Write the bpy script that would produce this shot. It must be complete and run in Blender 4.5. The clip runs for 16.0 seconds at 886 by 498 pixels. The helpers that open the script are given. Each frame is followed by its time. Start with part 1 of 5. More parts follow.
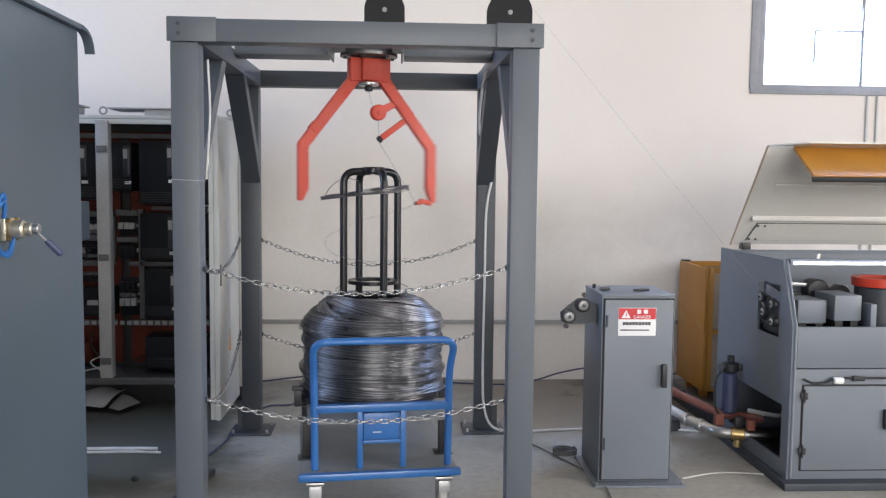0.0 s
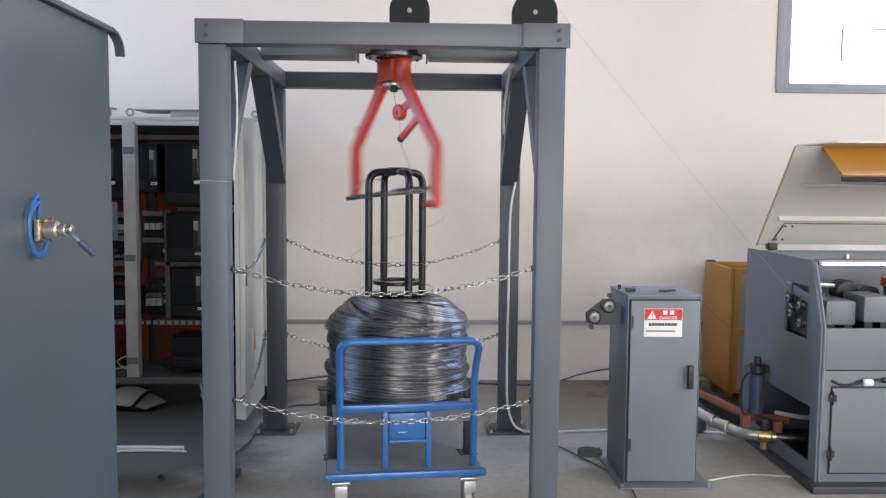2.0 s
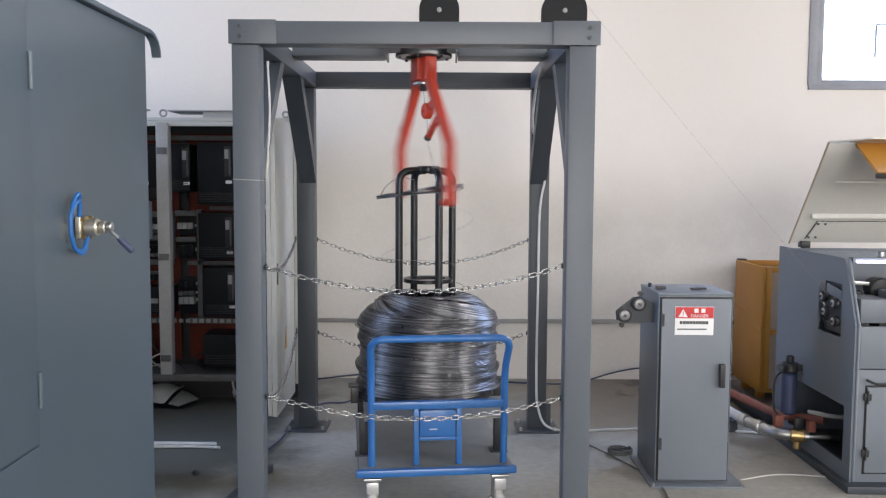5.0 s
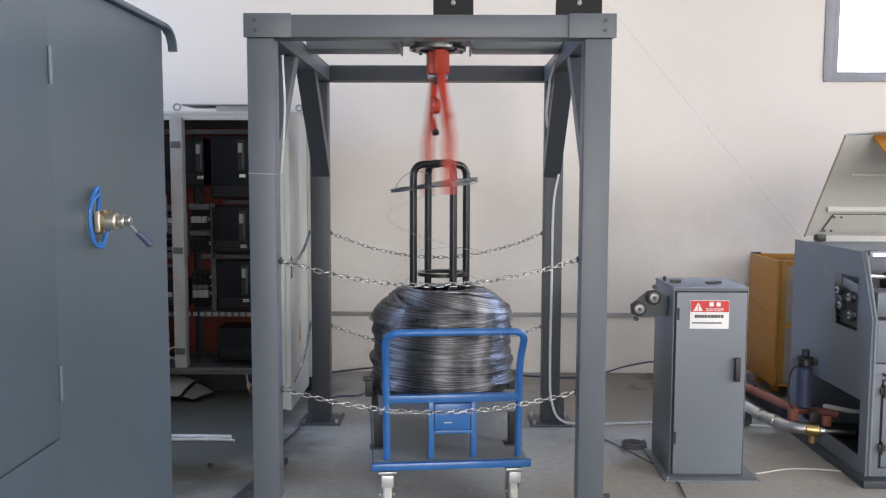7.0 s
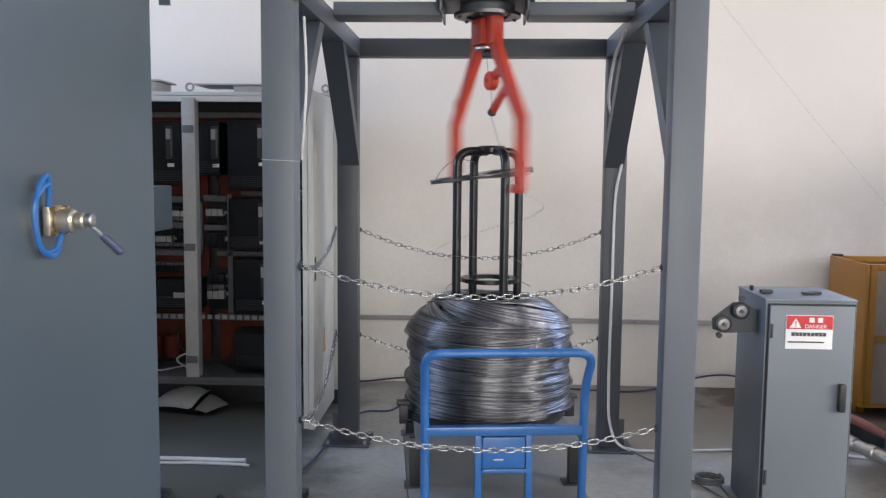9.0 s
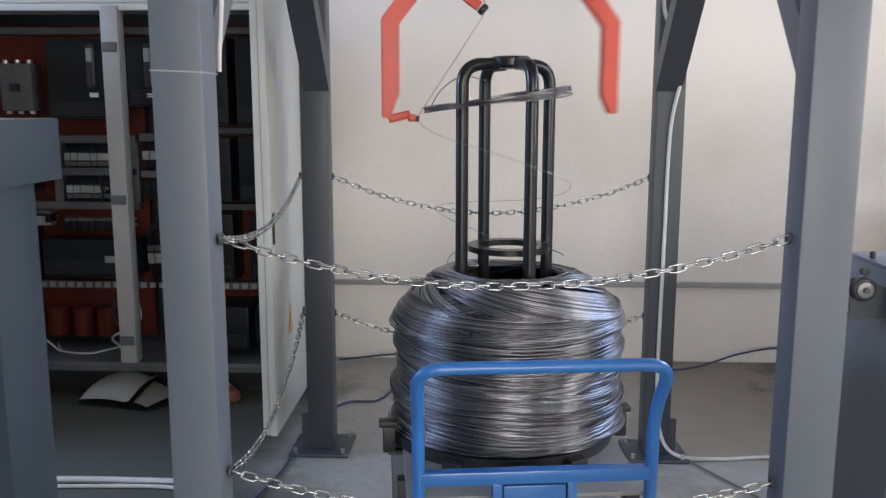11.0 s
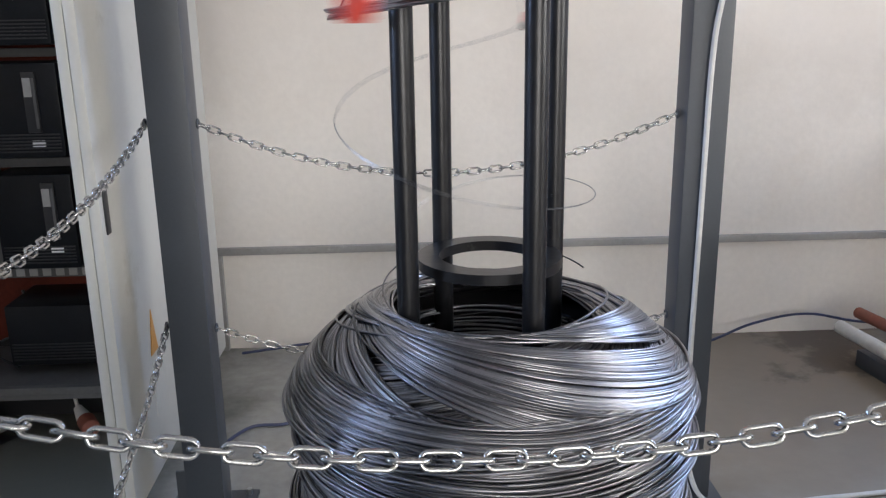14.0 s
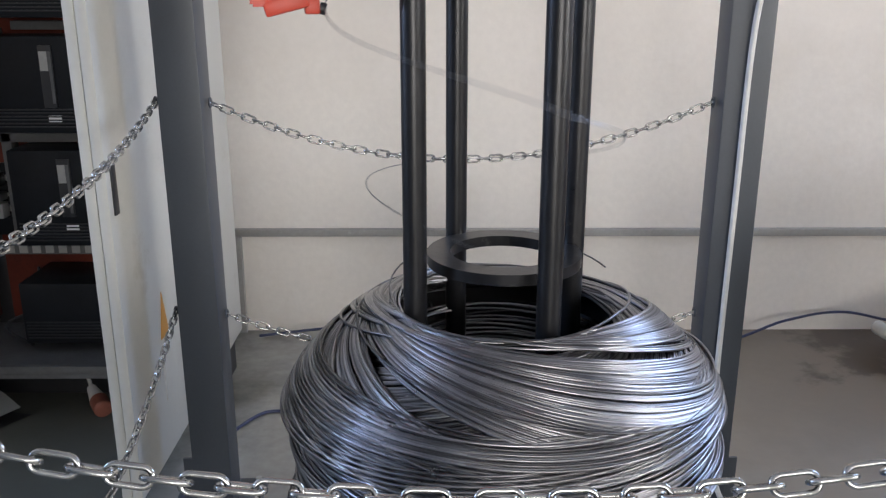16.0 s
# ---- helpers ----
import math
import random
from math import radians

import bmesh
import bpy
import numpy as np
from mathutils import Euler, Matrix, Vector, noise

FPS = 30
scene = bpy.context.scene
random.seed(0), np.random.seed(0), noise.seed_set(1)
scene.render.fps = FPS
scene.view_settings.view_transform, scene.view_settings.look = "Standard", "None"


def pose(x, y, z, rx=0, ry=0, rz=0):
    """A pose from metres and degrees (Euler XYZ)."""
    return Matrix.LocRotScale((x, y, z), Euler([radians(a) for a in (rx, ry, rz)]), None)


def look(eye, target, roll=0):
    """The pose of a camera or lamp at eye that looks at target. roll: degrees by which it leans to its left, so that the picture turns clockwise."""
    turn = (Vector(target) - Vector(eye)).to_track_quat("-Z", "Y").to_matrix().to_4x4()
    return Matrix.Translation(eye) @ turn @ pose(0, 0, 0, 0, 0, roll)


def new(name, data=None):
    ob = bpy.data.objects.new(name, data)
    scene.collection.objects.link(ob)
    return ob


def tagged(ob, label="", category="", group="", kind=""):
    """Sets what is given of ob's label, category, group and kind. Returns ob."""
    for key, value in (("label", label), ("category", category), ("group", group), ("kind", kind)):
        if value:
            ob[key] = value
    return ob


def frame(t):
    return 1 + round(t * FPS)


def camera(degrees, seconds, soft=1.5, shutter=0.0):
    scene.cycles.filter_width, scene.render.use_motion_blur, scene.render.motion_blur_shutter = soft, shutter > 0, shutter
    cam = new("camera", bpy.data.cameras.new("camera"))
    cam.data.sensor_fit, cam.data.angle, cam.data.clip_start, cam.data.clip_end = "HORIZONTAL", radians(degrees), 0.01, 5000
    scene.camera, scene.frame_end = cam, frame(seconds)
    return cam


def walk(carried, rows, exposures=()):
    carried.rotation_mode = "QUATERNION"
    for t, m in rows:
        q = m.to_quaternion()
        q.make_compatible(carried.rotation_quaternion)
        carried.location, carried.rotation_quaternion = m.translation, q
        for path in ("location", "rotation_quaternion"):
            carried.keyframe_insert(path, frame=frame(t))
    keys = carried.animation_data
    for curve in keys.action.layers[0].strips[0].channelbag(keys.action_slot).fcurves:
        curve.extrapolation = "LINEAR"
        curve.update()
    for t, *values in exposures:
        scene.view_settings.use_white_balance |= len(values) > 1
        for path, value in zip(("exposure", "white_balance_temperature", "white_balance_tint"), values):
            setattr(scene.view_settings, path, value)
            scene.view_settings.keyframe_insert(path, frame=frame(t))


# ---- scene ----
cam = camera(54.9, 16.0, soft=1.25, shutter=0.45)
PATH = [
    (0, (-0.014, -0.076, 1.508), (0.096, 1.915, 1.351), 0.6),
    (0.5, (-0.02, -0.074, 1.513), (0.074, 1.918, 1.354), 0.6),
    (1, (-0.029, -0.073, 1.508), (0.054, 1.919, 1.351), 0.5),
    (1.5, (-0.03, -0.075, 1.511), (0.039, 1.917, 1.353), 0.5),
    (2, (-0.038, -0.075, 1.509), (0.025, 1.918, 1.352), 0.5),
    (2.5, (-0.036, -0.083, 1.507), (0.015, 1.91, 1.35), 0.4),
    (3, (-0.041, -0.085, 1.508), (0.001, 1.908, 1.351), 0.4),
    (3.5, (-0.039, -0.083, 1.508), (-0.009, 1.91, 1.35), 0.3),
    (4, (-0.043, -0.087, 1.503), (-0.023, 1.906, 1.347), 0.3),
    (6.5, (-0.067, -0.095, 1.498), (-0.088, 1.898, 1.337), 0.2),
    (7, (-0.073, -0.092, 1.5), (-0.097, 1.9, 1.328), 0.2),
    (7.5, (-0.089, -0.035, 1.493), (-0.122, 1.957, 1.316), 0.2),
    (8, (-0.126, 0.096, 1.486), (-0.177, 2.087, 1.307), 0.4),
    (8.5, (-0.15, 0.299, 1.491), (-0.237, 2.289, 1.308), 0.6),
    (11, (-0.227, 1.604, 1.434), (-0.305, 3.574, 1.103), 0.1),
    (11.5, (-0.237, 1.868, 1.411), (-0.292, 3.829, 1.019), -0.1),
    (12, (-0.257, 2.11, 1.386), (-0.283, 4.063, 0.955), -0.1),
    (12.5, (-0.251, 2.359, 1.401), (-0.265, 4.303, 0.93), -0.7),
    (13, (-0.257, 2.54, 1.393), (-0.247, 4.482, 0.917), -0.9),
    (13.5, (-0.27, 2.68, 1.413), (-0.205, 4.614, 0.906), -1.3),
    (14, (-0.268, 2.777, 1.423), (-0.188, 4.702, 0.887), -0.9),
    (14.5, (-0.26, 2.835, 1.414), (-0.209, 4.756, 0.861), -0.9),
    (15, (-0.246, 2.849, 1.423), (-0.216, 4.762, 0.84), -0.7),
    (15.5, (-0.235, 2.859, 1.424), (-0.221, 4.769, 0.83), -0.4),
    (16, (-0.234, 2.872, 1.421), (-0.225, 4.786, 0.841), 0.0),
]
EXPO = [(0, -0.04), (7, -0.04), (8.5, -0.04), (11, 0.0), (11.5, 0.03), (12.5, 0.13), (14, 0.20), (16, 0.18)]
walk(cam, [(t, look(eye, target, roll)) for t, eye, target, roll in PATH], exposures=EXPO)

# ---- world, lamps, exposure ----
world = bpy.data.worlds.new("world")
scene.world = world
world.use_nodes = True
wn = world.node_tree
sky = wn.nodes.new("ShaderNodeTexSky")
sky.sky_type, sky.sun_disc = "NISHITA", False
sky.sun_elevation, sky.sun_rotation = radians(50), radians(200)
wn.links.new(sky.outputs[0], wn.nodes["Background"].inputs[0])
wn.nodes["Background"].inputs[1].default_value = 0.15

sun = new("sun", bpy.data.lights.new("sun", "SUN"))
sun.data.energy, sun.data.angle, sun.data.color = 1.0, radians(12), (1, 0.95, 0.88)
sun.matrix_world = look((0, 0, 20), (-4.8, -13.1, 3.4))


def opening_lamp(eye, target, w, h, power, color):
    data = bpy.data.lights.new("opening_light", "AREA")
    data.shape, data.size, data.size_y, data.energy, data.color = "RECTANGLE", w, h, power, color
    new("opening_light", data).matrix_world = look(eye, target)


# daylight of the far window and of inferred side-wall bands; the south opening is unseen and added
opening_lamp((-6.93, 4.05, 2.95), (0, 4.0, 0.8), 2.3, 1.5, 325, (0.42, 0.60, 1.0))
opening_lamp((7.93, -1.2, 2.8), (0, 3.4, 0.9), 6.4, 1.8, 620, (1.0, 0.965, 0.945))
# added lamp in the unseen south opening, brightens the lower wall and floor
opening_lamp((1.2, -6.93, 1.85), (0.9, 3, 1.5), 5.0, 3.4, 470, (1.0, 0.955, 0.925))
opening_lamp((3.96, 6.30, 2.97), (3.0, 0, 0.8), 2.3, 1.35, 195, (0.42, 0.60, 1.0))


# ---- materials ----
def mat(name, color, rough=0.5, metal=0.0, var=0.12, scale=3.0, bump=0.0, bscale=60.0, wear=None, emit=0.0, per=0.0, coat=0.0):
    m = bpy.data.materials.new(name)
    m.use_nodes = True
    nt = m.node_tree
    N, L = nt.nodes, nt.links
    p = N["Principled BSDF"]
    tc = N.new("ShaderNodeTexCoord")
    big, fine = N.new("ShaderNodeTexNoise"), N.new("ShaderNodeTexNoise")
    big.inputs["Scale"].default_value, big.inputs["Detail"].default_value = scale, 6
    fine.inputs["Scale"].default_value, fine.inputs["Detail"].default_value = bscale, 4
    L.new(tc.outputs["Object"], big.inputs["Vector"])
    L.new(tc.outputs["Object"], fine.inputs["Vector"])
    mixn = N.new("ShaderNodeMath")
    mixn.operation = "MULTIPLY_ADD"
    mixn.inputs[1].default_value = 0.35
    L.new(fine.outputs["Fac"], mixn.inputs[0])
    sc = N.new("ShaderNodeMath")
    sc.operation = "MULTIPLY"
    sc.inputs[1].default_value = 0.65
    L.new(big.outputs["Fac"], sc.inputs[0])
    L.new(sc.outputs[0], mixn.inputs[2])
    ramp = N.new("ShaderNodeValToRGB")
    ramp.color_ramp.elements[0].position, ramp.color_ramp.elements[1].position = 0.33, 0.67
    lo, hi = [c * (1 - var) for c in color], [min(1, c * (1 + var)) for c in color]
    ramp.color_ramp.elements[0].color, ramp.color_ramp.elements[1].color = (*lo, 1), (*hi, 1)
    L.new(mixn.outputs[0], ramp.inputs[0])
    out = ramp.outputs[0]
    if wear:
        wcol, wscale, edge = wear
        wnz = N.new("ShaderNodeTexNoise")
        wnz.inputs["Scale"].default_value, wnz.inputs["Detail"].default_value, wnz.inputs["Roughness"].default_value = wscale, 8, 0.7
        L.new(tc.outputs["Object"], wnz.inputs["Vector"])
        wr = N.new("ShaderNodeValToRGB")
        wr.color_ramp.elements[0].position, wr.color_ramp.elements[1].position = edge, edge + 0.12
        L.new(wnz.outputs["Fac"], wr.inputs[0])
        mx = N.new("ShaderNodeMixRGB")
        L.new(wr.outputs[0], mx.inputs[0])
        L.new(out, mx.inputs[1])
        mx.inputs[2].default_value = (*wcol, 1)
        out = mx.outputs[0]
    if per:
        oi = N.new("ShaderNodeNewGeometry")
        mr = N.new("ShaderNodeMapRange")
        mr.inputs["To Min"].default_value, mr.inputs["To Max"].default_value = 1 - per, 1 + per
        L.new(oi.outputs["Random Per Island"], mr.inputs["Value"])
        mm = N.new("ShaderNodeMixRGB")
        mm.blend_type = "MULTIPLY"
        mm.inputs[0].default_value = 1
        L.new(out, mm.inputs[1])
        L.new(mr.outputs[0], mm.inputs[2])
        out = mm.outputs[0]
    L.new(out, p.inputs["Base Color"])
    rr = N.new("ShaderNodeMapRange")
    rr.inputs["To Min"].default_value, rr.inputs["To Max"].default_value = max(0.03, rough - 0.08), min(1, rough + 0.08)
    L.new(mixn.outputs[0], rr.inputs["Value"])
    L.new(rr.outputs[0], p.inputs["Roughness"])
    p.inputs["Metallic"].default_value = metal
    p.inputs["Coat Weight"].default_value = coat
    if bump:
        b = N.new("ShaderNodeBump")
        b.inputs["Strength"].default_value, b.inputs["Distance"].default_value = bump, 0.003
        L.new(fine.outputs["Fac"], b.inputs["Height"])
        L.new(b.outputs[0], p.inputs["Normal"])
    if emit:
        p.inputs["Emission Color"].default_value = (*color, 1)
        p.inputs["Emission Strength"].default_value = emit
    return m


M_WALL = mat("wall_plaster", (0.86, 0.815, 0.755), 0.8, var=0.06, scale=0.5, bump=0.25, bscale=35, wear=((0.80, 0.74, 0.665), 0.6, 0.54))
M_FLOOR = mat("concrete_floor", (0.355, 0.338, 0.300), 0.68, var=0.22, scale=0.9, bump=0.25, bscale=25, wear=((0.235, 0.215, 0.185), 1.2, 0.57))


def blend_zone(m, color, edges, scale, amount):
    """A second colour, for dirt, tone and painted-in shade alike, over a ragged-edged stretch of the surface: edges are
    (axis, from, to) ramps, multiplied.
    """
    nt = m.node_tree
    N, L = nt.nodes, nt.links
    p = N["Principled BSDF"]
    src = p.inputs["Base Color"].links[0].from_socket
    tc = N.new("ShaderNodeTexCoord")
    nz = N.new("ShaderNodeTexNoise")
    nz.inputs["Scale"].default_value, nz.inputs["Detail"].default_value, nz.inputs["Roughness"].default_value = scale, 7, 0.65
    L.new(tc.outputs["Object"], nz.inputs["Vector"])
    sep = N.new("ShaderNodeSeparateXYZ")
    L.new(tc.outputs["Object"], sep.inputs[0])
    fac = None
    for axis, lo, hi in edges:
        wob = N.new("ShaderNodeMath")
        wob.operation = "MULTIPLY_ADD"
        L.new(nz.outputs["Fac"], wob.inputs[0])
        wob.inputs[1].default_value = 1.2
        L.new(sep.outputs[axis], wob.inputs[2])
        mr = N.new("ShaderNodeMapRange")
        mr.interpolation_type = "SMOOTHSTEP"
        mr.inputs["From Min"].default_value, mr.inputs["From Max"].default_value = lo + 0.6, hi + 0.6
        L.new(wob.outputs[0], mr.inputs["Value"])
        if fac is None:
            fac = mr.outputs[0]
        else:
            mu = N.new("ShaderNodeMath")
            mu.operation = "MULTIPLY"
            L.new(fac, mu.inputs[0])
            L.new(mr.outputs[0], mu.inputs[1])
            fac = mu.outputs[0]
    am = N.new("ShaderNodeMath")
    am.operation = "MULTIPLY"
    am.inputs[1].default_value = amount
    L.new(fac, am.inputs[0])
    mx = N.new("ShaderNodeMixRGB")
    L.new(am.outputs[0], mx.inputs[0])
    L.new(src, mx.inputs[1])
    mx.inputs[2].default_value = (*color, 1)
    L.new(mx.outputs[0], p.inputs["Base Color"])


# wall tone: darker with height, darker beige towards the upper right
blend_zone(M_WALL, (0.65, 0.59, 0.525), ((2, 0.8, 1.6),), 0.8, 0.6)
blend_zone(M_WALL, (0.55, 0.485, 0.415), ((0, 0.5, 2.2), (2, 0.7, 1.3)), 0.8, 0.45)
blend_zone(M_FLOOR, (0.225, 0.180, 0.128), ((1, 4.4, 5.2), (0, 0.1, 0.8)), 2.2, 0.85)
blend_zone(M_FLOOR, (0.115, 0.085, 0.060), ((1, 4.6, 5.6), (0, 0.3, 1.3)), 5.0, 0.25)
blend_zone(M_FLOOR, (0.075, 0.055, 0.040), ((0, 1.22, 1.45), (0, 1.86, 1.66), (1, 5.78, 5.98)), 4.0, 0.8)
# shade left of the gantry, put into the floor colour as a dark zone
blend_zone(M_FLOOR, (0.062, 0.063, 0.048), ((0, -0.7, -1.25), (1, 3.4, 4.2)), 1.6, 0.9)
M_CEIL = mat("ceiling_paint", (0.42, 0.42, 0.42), 0.85, var=0.05)
M_GREY = mat("grey_machine_paint", (0.150, 0.170, 0.198), 0.42, var=0.08, scale=2.2, bump=0.06, bscale=130, wear=((0.165, 0.178, 0.195), 2.6, 0.63))
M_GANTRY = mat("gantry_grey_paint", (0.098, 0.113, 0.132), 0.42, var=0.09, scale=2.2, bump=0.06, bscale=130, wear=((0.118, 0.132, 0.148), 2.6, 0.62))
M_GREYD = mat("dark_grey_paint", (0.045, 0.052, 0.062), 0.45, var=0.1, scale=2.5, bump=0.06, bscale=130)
M_CAB = mat("blue_grey_panel_paint", (0.074, 0.098, 0.117), 0.36, var=0.07, scale=1.1, bump=0.05, bscale=160, wear=((0.092, 0.113, 0.134), 0.9, 0.6))
M_RED = mat("red_orange_paint", (0.52, 0.042, 0.015), 0.4, var=0.1, scale=9, bump=0.06, wear=((0.40, 0.05, 0.03), 14, 0.66))
M_BLUE = mat("blue_enamel", (0.024, 0.130, 0.375), 0.33, var=0.1, scale=7, bump=0.06, wear=((0.03, 0.09, 0.24), 16, 0.67), coat=0.3)
M_BLACK = mat("black_paint", (0.018, 0.018, 0.020), 0.42, var=0.2, scale=9, bump=0.1)
M_BAR = mat("black_steel_tube", (0.013, 0.013, 0.0145), 0.30, metal=0.3, var=0.25, scale=14, bump=0.12, wear=((0.075, 0.07, 0.068), 22, 0.66))
M_WIRE = mat("bright_steel_wire", (0.245, 0.245, 0.255), 0.30, metal=1.0, var=0.18, scale=11, bump=0.0, per=0.6)
# for the binding wire and the coil core, whose dark stands in for shade
M_WIRED = mat("dark_core_and_strap", (0.05, 0.05, 0.053), 0.5, metal=0.8, var=0.3, scale=30)
M_CHAIN = mat("zinc_chain", (0.46, 0.46, 0.45), 0.22, metal=1.0, var=0.12, scale=40)
M_STEEL = mat("bare_steel", (0.52, 0.52, 0.51), 0.32, metal=1.0, var=0.12, scale=18)
M_STEELD = mat("dull_steel", (0.20, 0.20, 0.20), 0.4, metal=1.0, var=0.15, scale=25)
M_BRASS = mat("brass", (0.62, 0.44, 0.20), 0.3, metal=1.0, var=0.12, scale=20)
M_VALVE = mat("nickel_valve", (0.62, 0.57, 0.46), 0.32, metal=0.9, var=0.15, scale=30)
M_CREAM = mat("cream_door_paint", (0.50, 0.495, 0.455), 0.45, var=0.05, scale=2, bump=0.05, wear=((0.43, 0.415, 0.36), 4, 0.62))
M_WHITE = mat("white_plastic", (0.76, 0.76, 0.74), 0.5, var=0.05, scale=6)
M_PAPER = mat("paper", (0.78, 0.78, 0.76), 0.9, var=0.04, scale=8)
M_LID = mat("cream_white_enamel", (0.62, 0.61, 0.57), 0.35, var=0.05, scale=2)
M_YEL = mat("yellow_orange_paint", (0.49, 0.222, 0.028), 0.42, var=0.1, scale=4, bump=0.05)
# orange, drive and duct colours are lowered to paint in the cabinet's inner shade
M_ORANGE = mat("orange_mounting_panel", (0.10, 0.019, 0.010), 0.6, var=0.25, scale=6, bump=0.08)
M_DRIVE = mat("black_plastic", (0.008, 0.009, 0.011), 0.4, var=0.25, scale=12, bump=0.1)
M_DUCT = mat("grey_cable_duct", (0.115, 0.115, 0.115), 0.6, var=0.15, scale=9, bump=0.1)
# specular is cut too, part of the cabinet shade held in the materials
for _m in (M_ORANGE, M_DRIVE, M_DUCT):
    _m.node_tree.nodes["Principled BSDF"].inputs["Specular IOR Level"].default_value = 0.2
M_TRUNK = mat("grey_trunking", (0.34, 0.335, 0.32), 0.5, var=0.14, scale=4, wear=((0.55, 0.54, 0.51), 6, 0.63))
M_SIGNR = mat("sign_red", (0.56, 0.030, 0.035), 0.45, var=0.05)
M_SIGNW = mat("sign_white", (0.78, 0.78, 0.78), 0.45, var=0.03)
M_INK = mat("sign_ink", (0.06, 0.06, 0.065), 0.6, var=0.05)
M_RUB = mat("black_rubber", (0.02, 0.02, 0.021), 0.7, var=0.2, scale=20)
M_HOSE = mat("blue_hose", (0.02, 0.12, 0.36), 0.35, var=0.1, scale=20)
M_CABB = mat("dark_blue_cable", (0.04, 0.05, 0.105), 0.45, var=0.15, scale=10)
M_CABW = mat("white_cable", (0.56, 0.55, 0.52), 0.5, var=0.12, scale=10)
M_TAN = mat("tan_board", (0.42, 0.335, 0.245), 0.6, var=0.12, scale=3, bump=0.06)
M_TERRA = mat("rust_red_pipe", (0.22, 0.07, 0.045), 0.6, var=0.2, scale=10)
M_LED = mat("led_strip", (0.84, 0.80, 1.0), 0.4, var=0.0, emit=5.0)
M_DECK = mat("scuffed_deck", (0.21, 0.21, 0.205), 0.5, var=0.15, scale=5, bump=0.1, wear=((0.12, 0.12, 0.12), 7, 0.62))
M_ZINC = mat("zinc_plate", (0.55, 0.55, 0.55), 0.4, metal=0.6, var=0.08, scale=20)
M_WFRAME = mat("window_frame_paint", (0.20, 0.20, 0.215), 0.45, var=0.12, scale=5)
M_GLASS = bpy.data.materials.new("window_glass")
M_GLASS.use_nodes = True
_g = M_GLASS.node_tree.nodes["Principled BSDF"]
_g.inputs["Transmission Weight"].default_value, _g.inputs["Roughness"].default_value, _g.inputs["IOR"].default_value = 1.0, 0.02, 1.45

# ---- builders ----
ROOT = {}


def thing(name, label, category, base=(0, 0, 0), turn=0.0, group="", kind=""):
    ob = new(name)
    m = pose(*base, 0, 0, turn)
    ob.matrix_basis = m
    ob.empty_display_size = 0.1
    ROOT[ob.name] = m.inverted()
    return tagged(ob, label, category, group, kind)


def finish(bm, name, material, smooth=40):
    me = bpy.data.meshes.new(name)
    bmesh.ops.recalc_face_normals(bm, faces=bm.faces)
    bm.to_mesh(me)
    bm.free()
    me.materials.append(material)
    if smooth:
        me.polygons.foreach_set("use_smooth", [True] * len(me.polygons))
        me.set_sharp_from_angle(angle=radians(smooth))
    return me


def part(name, bm, material, parent=None, label="", local=False, smooth=40):
    """One mesh under a thing (or part); vertices are in world metres unless local."""
    if parent is not None and not local:
        bm.transform(ROOT[parent.name])
    ob = new(name, finish(bm, name, material, smooth))
    if parent is not None:
        ob.parent = parent
        ROOT[ob.name] = ROOT[parent.name]
    if label:
        ob["label"] = label
    return ob


def solo(name, bm, material, label, category, group="", kind="", smooth=40):
    return tagged(part(name, bm, material, None, "", smooth=smooth), label, category, group, kind)


def box(bm, x0, x1, y0, y1, z0, z1, bevel=0.0, turn=None):
    r = bmesh.ops.create_cube(bm, size=1.0)
    vs = r["verts"]
    bmesh.ops.scale(bm, vec=(x1 - x0, y1 - y0, z1 - z0), verts=vs)
    if bevel:
        es = list({e for v in vs for e in v.link_edges})
        g = bmesh.ops.bevel(bm, geom=es, offset=bevel, segments=2, affect="EDGES", profile=0.6)
        vs = list({v for f in g["faces"] for v in f.verts} | {v for v in vs if v.is_valid})
    m = Matrix.Translation(((x0 + x1) / 2, (y0 + y1) / 2, (z0 + z1) / 2))
    if turn:
        m = m @ Euler([radians(a) for a in turn]).to_matrix().to_4x4()
    bmesh.ops.transform(bm, matrix=m, verts=vs)
    return bm


def Box(*a, bevel=0.0, turn=None):
    return box(bmesh.new(), *a, bevel=bevel, turn=turn)


def tube(bm, pts, r, seg=8, closed=False, caps=True):
    P = [Vector(p) for p in pts]
    n = len(P)
    rings, ref = [], None
    for i, p in enumerate(P):
        a = P[(i - 1) % n] if (closed or i) else p
        b = P[(i + 1) % n] if (closed or i < n - 1) else p
        t = (b - a).normalized()
        if ref is None:
            ref = Vector((0, 0, 1)) if abs(t.z) < 0.9 else Vector((1, 0, 0))
        u = (ref - t * ref.dot(t)).normalized()
        ref = u
        v = t.cross(u)
        rr = r[i] if isinstance(r, (list, tuple)) else r
        rings.append([bm.verts.new(p + rr * (math.cos(k * math.tau / seg) * u + math.sin(k * math.tau / seg) * v)) for k in range(seg)])
    for i in range(n if closed else n - 1):
        A, B = rings[i], rings[(i + 1) % n]
        for k in range(seg):
            bm.faces.new((A[k], A[(k + 1) % seg], B[(k + 1) % seg], B[k]))
    if caps and not closed:
        bm.faces.new(rings[0][::-1])
        bm.faces.new(rings[-1])
    return bm


def Tube(pts, r, seg=8, closed=False):
    return tube(bmesh.new(), pts, r, seg, closed)


